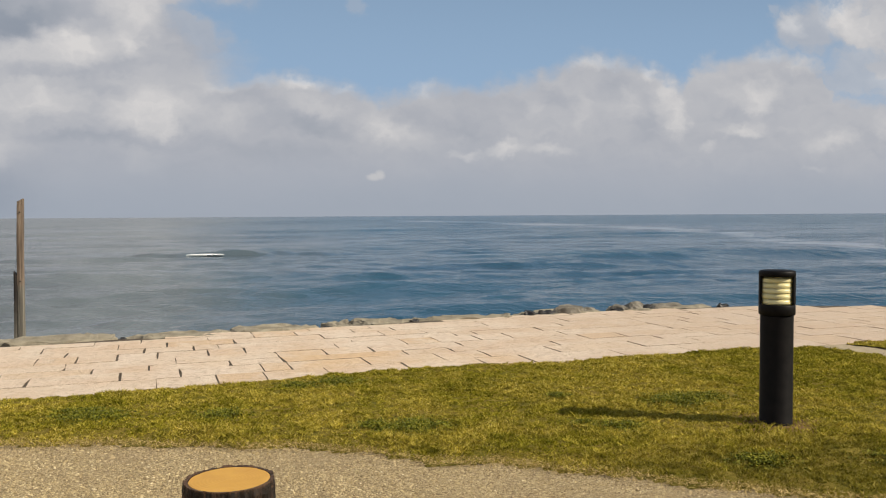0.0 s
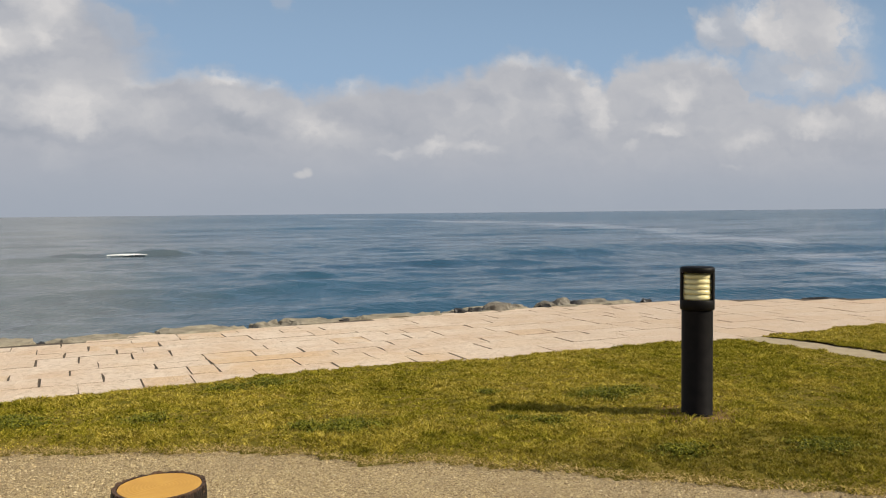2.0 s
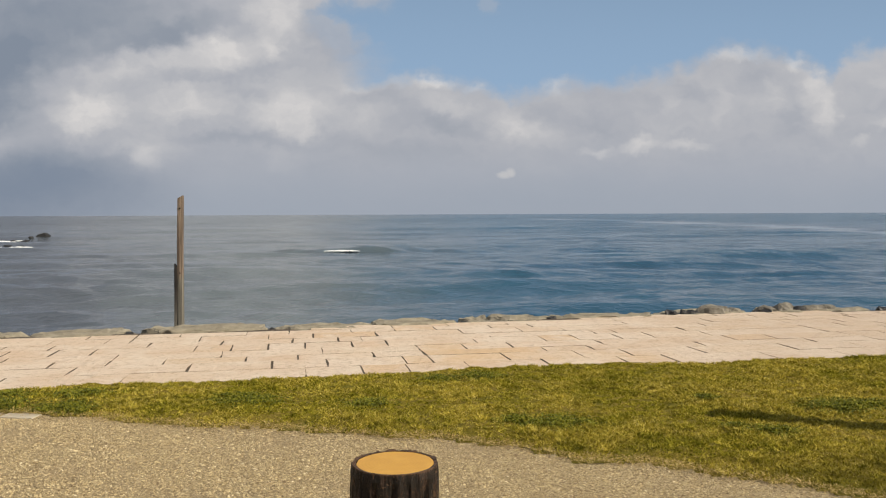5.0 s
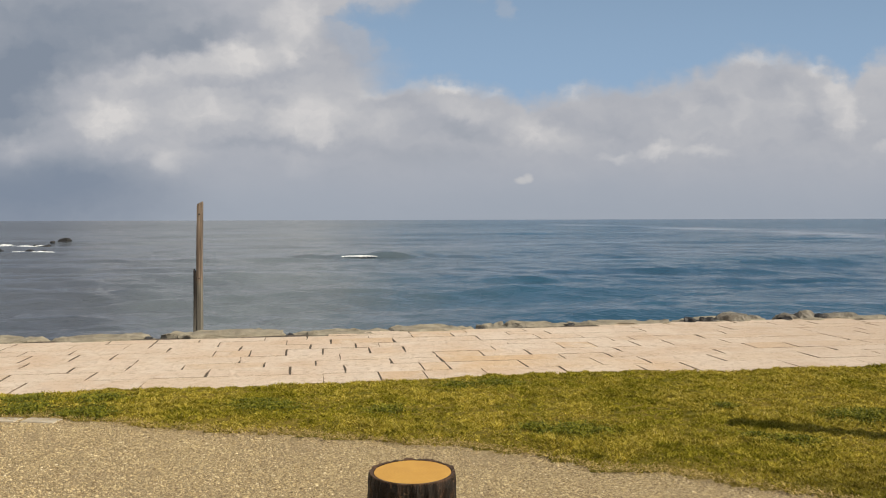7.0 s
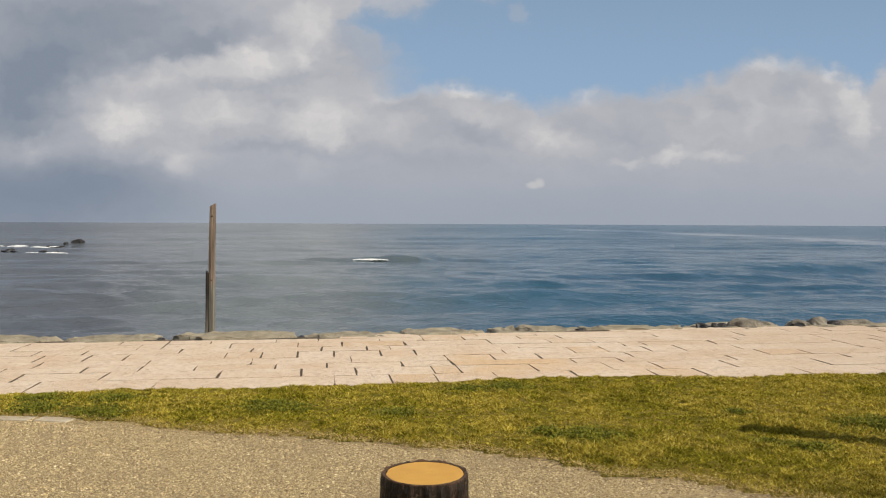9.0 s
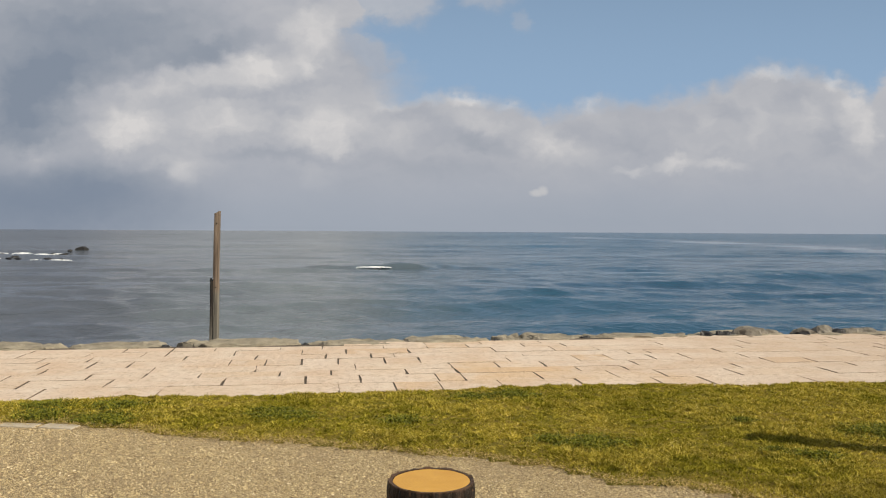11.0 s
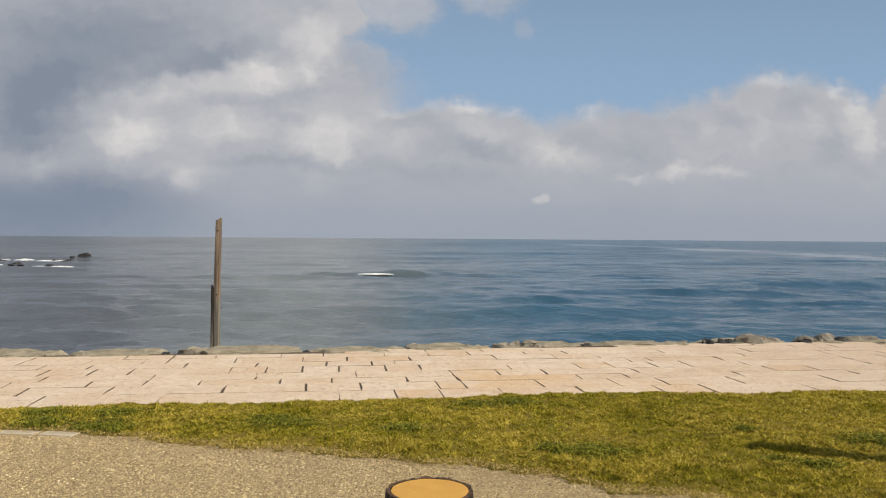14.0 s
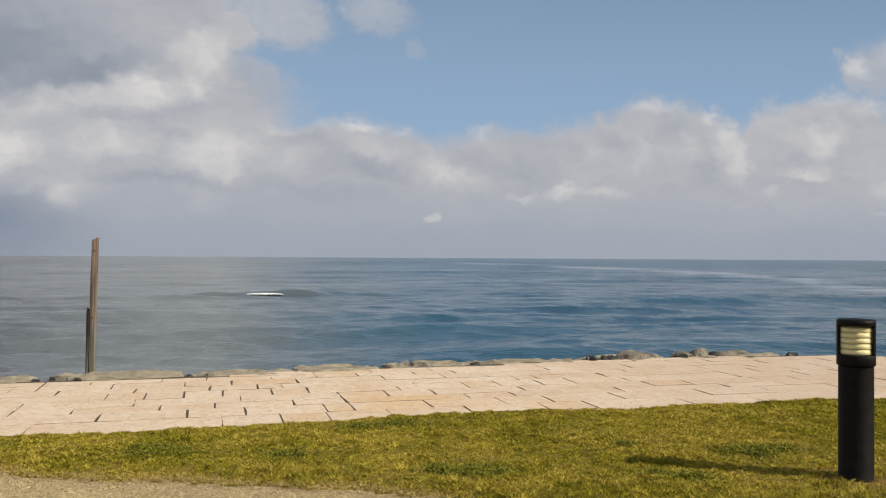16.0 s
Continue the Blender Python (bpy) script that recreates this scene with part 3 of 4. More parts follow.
for i, u in enumerate(bank_u):
    for k, (out, down) in enumerate([(-0.05, -0.012), (0.12, -0.10), (0.5, -0.45), (1.2, -1.1), (2.4, -1.9), (5, -2.6)]):
        rough = 0.0 if k == 0 else 0.16 * (noise.noise((u * 1.7, k * 3.1, 2.0)) + 0.6 * noise.noise((u * 4.3, k * 5.1, 7.0)))
        verts.append(strip(u, float(sea_edge(u)) + out + rough * 0.5, down + min(rough, 0.05)))
    if i:
        for k in range(5):
            a = (i - 1) * 6 + k
            faces.append((a, a + 6, a + 7, a + 1))
tagged(new("shore_bank", mesh_from("shore_bank", verts, faces, ROCK)), "rough limestone bank dropping to the sea", "bank", kind="structure")


# ---------------------------------------------------------------- sea
def make_sea():
    level = -1.6
    rows, cols = 620, 340
    far = 13.0 * (4850.0 / 13.0) ** np.linspace(0, 1, rows)
    side = np.radians(np.linspace(-82, 82, cols))
    d, a = np.meshgrid(far, side, indexing="ij")
    x, y = d * np.sin(a), d * np.cos(a)
    step = d * (math.log(4850 / 13.0) / rows)
    rng = np.random.RandomState(5)
    h = np.zeros_like(x)
    for k in range(26):
        length = 0.9 * 1.165 ** k
        for _ in range(2):
            way = math.pi / 2 + 0.10 + rng.normal(0, 0.55 if length < 4 else 0.2)
            wave = 2 * math.pi / length
            ph = rng.rand() * 7 + 2.2 * value_noise(x / (length * 4) + 9, y / (length * 3) + 5, 60 + k)
            amp = 0.0052 * length ** 0.6
            fade = np.clip(length / (3.0 * step) - 0.5, 0, 1)
            crest = np.sin(wave * (x * math.cos(way) + y * math.sin(way)) + ph)
            group = 0.35 + 1.3 * value_noise(x / (length * 5) + 3 * k, y / (length * 2.5), 90 + k)
            h += amp * fade * group * (crest + 0.25 * crest * np.abs(crest))
    # the one swell that breaks over the shoal
    swells = [(-6.2, 64.0, 3.2, 0.36, 1.0), (-2.4, 65.0, 3.0, 0.40, 1.0), (-13.0, 60.0, 4.0, 0.12, 1.2), (13.4, 46.0, 3.4, 0.20, 1.0), (21.7, 52.0, 3.2, 0.20, 1.0), (4.1, 39.3, 2.6, 0.12, 0.9), (7.0, 26.6, 2.2, 0.14, 0.8),
              (15.5, 66.8, 2.4, 0.15, 1.2), (-7.5, 98.0, 5.0, 0.18, 1.8), (19.0, 41.0, 4.0, 0.16, 0.9), (3.4, 52.0, 4.0, 0.10, 1.0), (14.4, 36.2, 3.0, 0.10, 0.8), (10.8, 82.0, 5.0, 0.15, 1.5), (38.0, 110.0, 9.0, 0.22, 2.2)]
    for bx, by, wide, tall, thick in swells:
        h += 1.1 * tall * np.exp(-((x - bx) / (1.8 * wide)) ** 2 - ((y - by - 0.06 * (x - bx) - 0.25 * np.sin(x - bx)) / (0.6 * thick)) ** 2)
    verts = np.stack([x, y, level + h], -1).reshape(-1, 3)
    i, j = np.meshgrid(np.arange(rows - 1), np.arange(cols - 1), indexing="ij")
    one = (i * cols + j).ravel()
    quads = np.stack([one, one + 1, one + cols + 1, one + cols], 1)[:, ::-1]
    return tagged(new("water", mesh_fast("water", verts, quads, WATER, True)), "blue-grey sea with low swell and wind ripples", "sea", kind="structure")


make_sea()


def rough_stone(name, at, size, mat, seed, turn=0.0, flat=0.35, label="", category="rock", group="", level=4, tilt=(0.0, 0.0), worn=1.0, square=1.0, cut=(0.45, 0.8)):
    """A weathered stone: a squared-off ball with facets, knocked about by noise."""
    bm = bmesh.new()
    bmesh.ops.create_icosphere(bm, subdivisions=level, radius=1.0)
    rng = random.Random(seed)
    cuts = [(Vector((rng.uniform(-1, 1), rng.uniform(-1, 1), rng.uniform(-0.4, 1))).normalized(), rng.uniform(*cut)) for _ in range(9 if worn > 0.5 else 18)]
    cuts.append((Vector((0, 0, 1)), 1.0 - flat))
    for v in bm.verts:
        p = Vector([math.copysign(abs(c) ** square, c) for c in v.co])
        for n, d in cuts:
            over = p.dot(n) - d
            if over > 0:
                p -= n * over * 0.98
        k = Vector((seed * 3.7, seed * 1.3, 0))
        p *= 1 + worn * (0.16 * noise.noise(p * 1.6 + k) + 0.07 * noise.noise(p * 4.5 + k) + 0.03 * noise.noise(p * 11 + k))
        p = Vector((p.x * size[0], p.y * size[1], p.z * size[2]))
        chip = [noise.noise(p * 7 + k + Vector((a, 0, 0))) + 0.6 * noise.noise(p * 19 + k + Vector((0, a, 0))) for a in (0.0, 31.0, 57.0)]
        v.co = p + min(0.03, 0.22 * min(size)) * Vector(chip)
    me = bpy.data.meshes.new(name)
    bm.to_mesh(me)
    bm.free()
    me.materials.append(mat)
    for edge in me.polygons:
        edge.use_smooth = False
    ob = new(name, me)
    ob.matrix_world = pose(*at, *tilt, turn)
    return tagged(ob, label, category, group)


# ---------------------------------------------------------------- post at the water's edge
def make_post():
    root = tagged(new("wooden_post"), "weathered brown wooden post with a shorter broken stake beside it", "post")
    root.matrix_world = pose(-3.135, 10.5, -0.75, 0, 0.9, 0)

    def stake(name, cx, cy, wide, deep, tall, seed, mat, label, top_cut):
        bm = bmesh.new()
        levels = 26
        rings = []
        for k in range(levels + 1):
            z = tall * k / levels
            ring = []
            for m in range(10):
                a = 2 * math.pi * (m + 0.5) / 10
                sx = math.copysign(abs(math.cos(a)) ** 0.55, math.cos(a))
                sy = math.copysign(abs(math.sin(a)) ** 0.55, math.sin(a))
                n = 1 + 0.10 * noise.noise((sx * 2 + seed, sy * 2, z * 1.6)) + 0.06 * noise.noise((sx * 5, sy * 5 + seed, z * 7))
                lift = top_cut * (sx + 0.4 * noise.noise((sx * 3, sy * 3, seed))) if k == levels else 0
                sway = 0.012 * noise.noise((z * 0.9, seed, 0))
                ring.append(bm.verts.new((cx + sway + sx * wide / 2 * n, cy + sy * deep / 2 * n, z + lift)))
            rings.append(ring)
        for k in range(levels):
            for m in range(10):
                bm.faces.new((rings[k][m], rings[k][(m + 1) % 10], rings[k + 1][(m + 1) % 10], rings[k + 1][m]))
        bm.faces.new(rings[-1])
        bm.faces.new(rings[0][::-1])
        return part(name, bm, mat, root, label)

    stake("pole", 0.028, 0.0, 0.075, 0.075, 2.29, 3.0, TIMBER, "tall brown pole", 0.02)
    stake("stake", -0.026, -0.008, 0.040, 0.06, 1.43, 8.0, DARK_TIPPED, "short grey broken stake with dark tip", -0.03)
    for z, wide in ((1.34, 0.16), (2.15, 0.16)):
        bm = lathe([(0.0, -0.004), (0.008, -0.004), (0.009, 0.0), (0.0, 0.006)], 10)
        bolt = part("bolt", bm, BLACK, root, "dark iron bolt head")
        bolt.matrix_local = pose(0.03, -0.042, z, 90, 0, 0)


make_post()


# ---------------------------------------------------------------- bollard lamp
def make_bollard():
    root = tagged(new("bollard_lamp"), "black cylindrical garden bollard lamp with cream louvred lens", "lamp")
    root.matrix_world = pose(3.028, 4.695, 0.0, 0, 0, -32)
    tall = 0.983
    part("body", lathe([(0.0, -0.05), (0.104, -0.05), (0.104, 0.02), (0.0975, 0.03), (0.0975, 0.70), (0.096, 0.708), (0.0, 0.708)], 56), BLACK, root, "matt black tube", True)
    part("collar", lathe([(0.06, 0.709), (0.1047, 0.709), (0.1075, 0.713), (0.1075, 0.768), (0.1047, 0.772), (0.06, 0.772)], 56), BLACK, root, "black collar ring", True)
    lens = part("lens", lathe([(0.0, 0.773), (0.0875, 0.773), (0.0875, 0.945), (0.0, 0.945)], 48), LENS, root, "cream acrylic lamp lens", True)
    for k in range(5):
        z = 0.776 + k * 0.0335
        part("louvre", lathe([(0.0877, z + 0.003), (0.0877, z + 0.033), (0.0892, z + 0.014), (0.0898, z + 0.006), (0.0892, z + 0.002), (0.0877, z + 0.003)], 48), LENS, lens, "cream louvre ring", True)
    for middle, half in ((0, 25), (180, 25), (90, 30)):
        part("pillar", lathe([(0.098, 0.773), (0.1075, 0.773), (0.1075, 0.946), (0.098, 0.946), (0.098, 0.773)], 12, (middle - half, middle + half)), BLACK, root, "black upright of the lamp head")
    part("cap", lathe([(0.0, 0.947), (0.1053, 0.947), (0.1085, 0.951), (0.1085, tall - 0.014), (0.1043, tall - 0.004), (0.094, tall), (0.0, tall + 0.004)], 56), BLACK, root, "black lid with rounded rim", True)


make_bollard()


# ---------------------------------------------------------------- stump
def make_stump():
    root = tagged(new("stump_bollard"), "dark bark log bollard with ochre painted top on gravel", "bollard")
    root.matrix_world = pose(-0.099, 2.365, 0.0, 0, 0, 20)
    bm = bmesh.new()
    segs, levels, tall = 144, 30, 0.600
    rings = []
    for k in range(levels + 1):
        z = -0.03 + (tall + 0.03) * k / levels
        ring = []
        for m in range(segs):
            a = 2 * math.pi * m / segs
            ridge = noise.noise((math.cos(a) * 5.5, math.sin(a) * 5.5, z * 2.2)) + 0.8 * noise.noise((math.cos(a) * 24, math.sin(a) * 24, z * 22)) + 0.55 * noise.noise((math.cos(a) * 13, math.sin(a) * 13, z * 6))
            groove = -0.017 * (0.35 + 0.9 * abs(noise.noise((math.cos(a) * 3.1, math.sin(a) * 3.1, z * 4 + 9)))) * (1.0 if k < levels - 1 else 0.4) * max(0.0, math.cos(a * 16 + 2.2 * noise.noise((math.cos(a) * 2, math.sin(a) * 2, z * 3)))) ** 2
            r = 0.1265 + 0.006 * ridge + groove + (0.012 * (1 - k / 6) ** 2 if k < 6 else 0)
            if k == levels:
                r = 0.45 * r + 0.0665
            ring.append(bm.verts.new((r * math.cos(a), r * math.sin(a), z + (0.003 + 0.003 * ridge if k == levels else 0))))
        rings.append(ring)
    inner = [bm.verts.new((0.1125 * math.cos(2 * math.pi * m / segs), 0.1125 * math.sin(2 * math.pi * m / segs), tall + 0.001)) for m in range(segs)]
    rings.append(inner)
    for k in range(len(rings) - 1):
        for m in range(segs):
            bm.faces.new((rings[k][m], rings[k][(m + 1) % segs], rings[k + 1][(m + 1) % segs], rings[k + 1][m]))
    part("bark", bm, BARK, root, "dark brown ridged bark")
    bm = bmesh.new()
    rim = []
    for m in range(segs):
        a = 2 * math.pi * m / segs
        r = 0.1135 + 0.0018 * noise.noise((math.cos(a) * 3, math.sin(a) * 3, 5))
        rim.append((bm.verts.new((r * math.cos(a), r * math.sin(a), tall - 0.010)), bm.verts.new(((r - 0.003) * math.cos(a), (r - 0.003) * math.sin(a), tall + 0.0005))))
    mid = bm.verts.new((0, 0, tall + 0.0015))
    for m in range(segs):
        (a, b), (c, d) = rim[m], rim[(m + 1) % segs]
        bm.faces.new((a, c, d, b))
        bm.faces.new((b, d, mid))
    part("painted_top", bm, OCHRE, root, "ochre painted cut face with growth rings")


make_stump()


# ---------------------------------------------------------------- stones along the edge of the promenade
def edge_stone(x0, x1, out, tall, seed, mat=ROCK, flat=0.45, deep=0.30, label="weathered pale limestone slab along the promenade edge"):
    """A stone lying along the edge between two places of the strip."""
    mid, half = (x0 + x1) / 2, (x1 - x0) / 2
    x, y, z = strip(mid, float(sea_edge(mid)) + out, 0.0)
    return rough_stone("edge_stone", (x, y, -0.09), (half * 1.02, deep, (tall * 0.62 + 0.09) / (1 - flat) * 0.9), mat, seed, math.degrees(TILT), flat, label, "rock", "stones on the promenade edge", square=0.62, cut=(0.8, 1.15))


edge_stone(-6.4, -5.05, 0.16, 0.07, 10)
edge_stone(-5.02, -4.0, 0.16, 0.08, 11)
edge_stone(-3.98, -2.86, 0.16, 0.07, 12)
edge_stone(-2.80, -1.38, 0.18, 0.085, 13)
edge_stone(-1.36, -0.16, 0.18, 0.05, 14)
edge_stone(-0.14, 0.92, 0.18, 0.06, 15)
edge_stone(0.94, 1.28, 0.20, 0.04, 16)
edge_stone(1.28, 2.12, 0.20, 0.06, 17)
edge_stone(2.1, 3.5, 0.2, 0.05, 18)
edge_stone(3.5, 4.75, 0.25, 0.04, 21)
edge_stone(5.0, 5.7, 0.22, 0.05, 22)
edge_stone(5.6, 6.6, 0.25, 0.06, 23)
DARK = "small dark rock wedged at the promenade edge"
# dark rocks; their near-black colour also holds their own shade
for u, tall, half, seed in [(3.68, 0.12, 0.09, 31), (3.92, 0.12, 0.10, 32), (5.02, 0.07, 0.09, 33), (6.7, 0.09, 0.09, 34), (2.08, 0.06, 0.08, 35), (-1.33, 0.05, 0.05, 36), (0.95, 0.05, 0.05, 37),
                            (7.55, 0.09, 0.08, 38), (-2.86, 0.05, 0.045, 39)]:
    edge_stone(u - half, u + half, 0.10, tall, seed, WET_AND_SHADED_ROCK, 0.2, 0.10, DARK)
PILE = "broken grey-beige rock piled on the promenade edge"
# the near-black ones put the pile's shaded facets and gaps into the colour
for u, out, half, tall, seed, lean, mat in [(4.36, 0.20, 0.27, 0.15, 41, 10, PILE_ROCK), (4.62, 0.24, 0.20, 0.09, 42, -8, PILE_ROCK), (4.04, 0.14, 0.11, 0.08, 43, 15, WET_AND_SHADED_ROCK), (4.16, 0.12, 0.08, 0.06, 44, 5, WET_AND_SHADED_ROCK),
                                            (5.10, 0.22, 0.17, 0.11, 45, 12, PILE_ROCK), (5.34, 0.18, 0.20, 0.14, 46, -12, PILE_ROCK), (5.52, 0.14, 0.12, 0.10, 48, 12, WET_AND_SHADED_ROCK), (5.72, 0.2, 0.20, 0.11, 49, -8, PILE_ROCK),
                                            (6.0, 0.24, 0.22, 0.10, 50, 6, PILE_ROCK), (3.82, 0.16, 0.13, 0.07, 56, -10, WET_AND_SHADED_ROCK)]:
    rough_stone("boulder", strip(u, float(sea_edge(u)) + out, -0.04), (half * 1.35, half * 0.95, tall * 1.1 + 0.05), mat, seed, seed * 37 % 40 - 20, 0.30, PILE, "rock", "stones on the promenade edge", 3, (lean, lean * 0.6), 0.3, 0.85, (0.52, 0.82))
rough_stone("boulder", strip(9.3, float(sea_edge(9.3)) + 0.2, -0.05), (0.4, 0.2, 0.11), WET_AND_SHADED_ROCK, 47, -10, 0.3, "low dark boulder at the shore", "rock", "stones on the promenade edge")


# ---------------------------------------------------------------- reef off the shore
def reef_rock(px, far, size, seed, tall=1.0):
    return rough_stone("reef_rock", (far * px, far, -1.44), (size, size * 0.8, size * 0.55 * tall), WET_AND_SHADED_ROCK, seed, seed * 40, 0.1, "dark wet reef rock standing out of the sea", "rock", "rocks of the reef", 2)


reef_rock(-0.453, 108, 1.1, 51, 1.45)
reef_rock(-0.470, 106, 0.5, 52, 0.7)
rng = random.Random(4)
for k in range(16):
    reef_rock(rng.uniform(-0.60, -0.465), rng.uniform(72, 97), rng.uniform(0.25, 0.62), 53 + k, rng.uniform(0.4, 0.8))


def make_foam(name, cx, cy, wide, deep, tall, seed, label, n=420):
    """A crest of broken water: many small lumps along the top of the wave."""
    r = np.random.RandomState(seed)
    t = r.uniform(-1, 1, n)
    dx, dy = t * wide / 2, r.normal(0, deep, n) * (1 - 0.6 * t ** 2) + 0.03 * t * wide / 2
    s = r.uniform(0.02, 0.075, n) * (1 - 0.5 * np.abs(t))
    base = np.array([(1, 0, 0), (0, 1, 0), (-1, 0, 0), (0, -1, 0), (0, 0, 1)], float)
    fan = np.array([(0, 1, 4), (1, 2, 4), (2, 3, 4), (3, 0, 4)])
    z = tall * np.exp(-(dy / 0.7) ** 2) * (1 - t ** 2) ** 0.12
    v = np.stack([cx + dx, cy + dy, -1.6 + z * r.uniform(0.75, 1.0, n)], 1)[:, None] + base[None] * s[:, None, None] * np.array([1.6, 1.0, 0.8])
    f = fan[None] + 5 * np.arange(n)[:, None, None]
    return tagged(new(name, mesh_fast(name, v.reshape(-1, 3), f.reshape(-1, 3), FOAM)), label, "foam", kind="stuff")


make_foam("wave_foam", -6.4, 63.35, 2.7, 0.16, 0.18, 1, "white foam on the crest of a breaking wave", 900)
spread = random.Random(9)
for k in range(30):
    far, wide = spread.uniform(70, 96), spread.uniform(0.8, 2.8)
    make_foam("reef_foam", far * spread.uniform(-0.60, -0.468), far, wide, 0.40, 0.22, 30 + k, "white foam washing round the reef rocks", int(95 * wide))


# ---------------------------------------------------------------- narrow concrete path and edging slabs
path_y = np.linspace(3.0, 7.5, 19)
verts, faces = [], []
for i, yy in enumerate(path_y):
    xx = float(np.interp(yy, [3.0, 4.0, 5.8, 6.3, 6.9, 7.45], [6.6, 6.3, 5.80, 5.70, 5.55, 5.28]))
    half = 0.25 + 0.02 * math.sin(yy * 9)
    verts += [(xx - half, yy, -0.02), (xx - half, yy, 0.016), (xx + half, yy, 0.016), (xx + half, yy, -0.02)]
    if i:
        a = 4 * (i - 1)
        faces += [(a + k, a + k + 1, a + k + 5, a + k + 4) for k in range(3)]
me = mesh_from("path", verts, faces, CONCRETE)
tagged(new("path", me), "narrow pale concrete path crossing the lawn", "path", kind="structure")

for cx, cy, half, turn, seed in [(-3.28, 5.52, 0.14, -2, 80), (-2.97, 5.505, 0.14, -4, 81), (-2.68, 5.48, 0.13, -8, 82)]:
    bm = bmesh.new()
    bmesh.ops.create_cube(bm, size=1.0, matrix=Matrix.Diagonal((2 * half, 0.13, 0.06, 1)))
    bmesh.ops.bevel(bm, geom=bm.edges[:], offset=0.012, segments=2, affect="EDGES")
    for v in bm.verts:
        v.co += Vector((noise.noise(v.co * 9 + Vector((seed, 0, 0))), noise.noise(v.co * 9 + Vector((0, seed, 0))), 0)) * 0.012
    me = bpy.data.meshes.new("edging_stone")
    bm.to_mesh(me)
    bm.free()
    me.materials.append(EDGING)
    ob = tagged(new("edging_stone", me), "flat pale edging stone between gravel and lawn", "edging", "edging stones")
    ob.matrix_world = pose(cx, cy, -0.0275, 0, 0, turn)


# ---------------------------------------------------------------- lawn
def make_lawn():
    # soil under the grass, cut in small squares along its outline
    cell = 0.06
    xs, ys = np.arange(-11, 14, cell), np.arange(0.6, 9.4, cell)
    gx, gy = np.meshgrid(xs, ys, indexing="ij")
    keep = on_lawn(gx + cell / 2, gy + cell / 2)
    nx, ny = len(xs) + 1, len(ys) + 1
    vx, vy = np.meshgrid(np.append(xs, xs[-1] + cell), np.append(ys, ys[-1] + cell), indexing="ij")
    vz = lawn_height(vx, vy)
    verts = np.stack([vx, vy, vz], -1).reshape(-1, 3)
    i, j = np.nonzero(keep)
    one = i * ny + j
    quads = np.stack([one, one + ny, one + ny + 1, one + 1], 1)
    used, quads = np.unique(quads, return_inverse=True)
    tagged(new("lawn", mesh_fast("lawn", verts[used], quads.reshape(-1, 4), SOIL)), "lawn soil with brown thatch under short grass", "lawn", kind="structure")

    r = np.random.RandomState(11)

    def blades(count, x0, x1, y0, y1, dense):
        x, y = r.uniform(x0, x1, count), r.uniform(y0, y1, count)
        side = np.degrees(np.arctan2(x, y))
        far = np.hypot(x, y)
        ok = on_lawn(x, y) & (side > -42) & (side < 58) & (r.rand(count) < np.clip((dense / far) ** 0.8, 0.25, 1))
        return x[ok], y[ok]

    x, y = blades(2_600_000, -6.5, 11, 1.4, 8.6, 4.8)
    tuft = value_noise(x * 3.2 + 30, y * 3.2 + 30, 21) * 0.4 + value_noise(x * 9 + 30, y * 9 + 30, 22) * 0.25 + value_noise(x * 22 + 30, y * 22 + 30, 24) * 0.35
    bare = value_noise(x * 5 + 60, y * 5 + 60, 23)
    u, v = to_strip(x, y)
    brink = np.clip(1 - (y - gravel_edge(x)) / 0.16, 0, 1)
    lamp = np.clip(1.3 - np.hypot(x - 3.02, (y - 4.66) * 1.2) / 0.38, 0, 1) + 0.6 * np.clip(1 - np.hypot((x - 3.95) / 0.4, (y - 4.95) / 0.5), 0, 1)
    keep = r.rand(len(x)) > np.clip(0.62 * brink + 0.85 * lamp + 0.3 * (bare < 0.10), 0, 0.92)
    x, y, tuft = x[keep], y[keep], tuft[keep]
    far = np.hypot(x, y)
    n = len(x)
    tall = (0.006 + 0.020 * np.clip((tuft - 0.3) * 2.0, 0, 1)) * r.uniform(0.5, 1.3, n)
    wide = r.uniform(0.0025, 0.0055, n) * np.clip(far / 4.5, 1, 1.9)
    turn, lean, bend = r.uniform(0, 2 * np.pi, n), np.abs(r.normal(1.5, 0.9, n)), r.uniform(0, 2 * np.pi, n)
    base = lawn_height(x, y)
    a = np.stack([x - np.cos(turn) * wide, y - np.sin(turn) * wide, base - 0.004], 1)
    b = np.stack([x + np.cos(turn) * wide, y + np.sin(turn) * wide, base - 0.004], 1)
    c = np.stack([x + np.cos(bend) * tall * lean, y + np.sin(bend) * tall * lean, base + tall], 1)
    verts = np.stack([a, b, c], 1).reshape(-1, 3)
    tris = np.arange(3 * n).reshape(-1, 3)
    tagged(new("grass", mesh_fast("grass", verts, tris, GRASS)), "short yellowish-green lawn grass with darker tufts", "grass", kind="stuff")

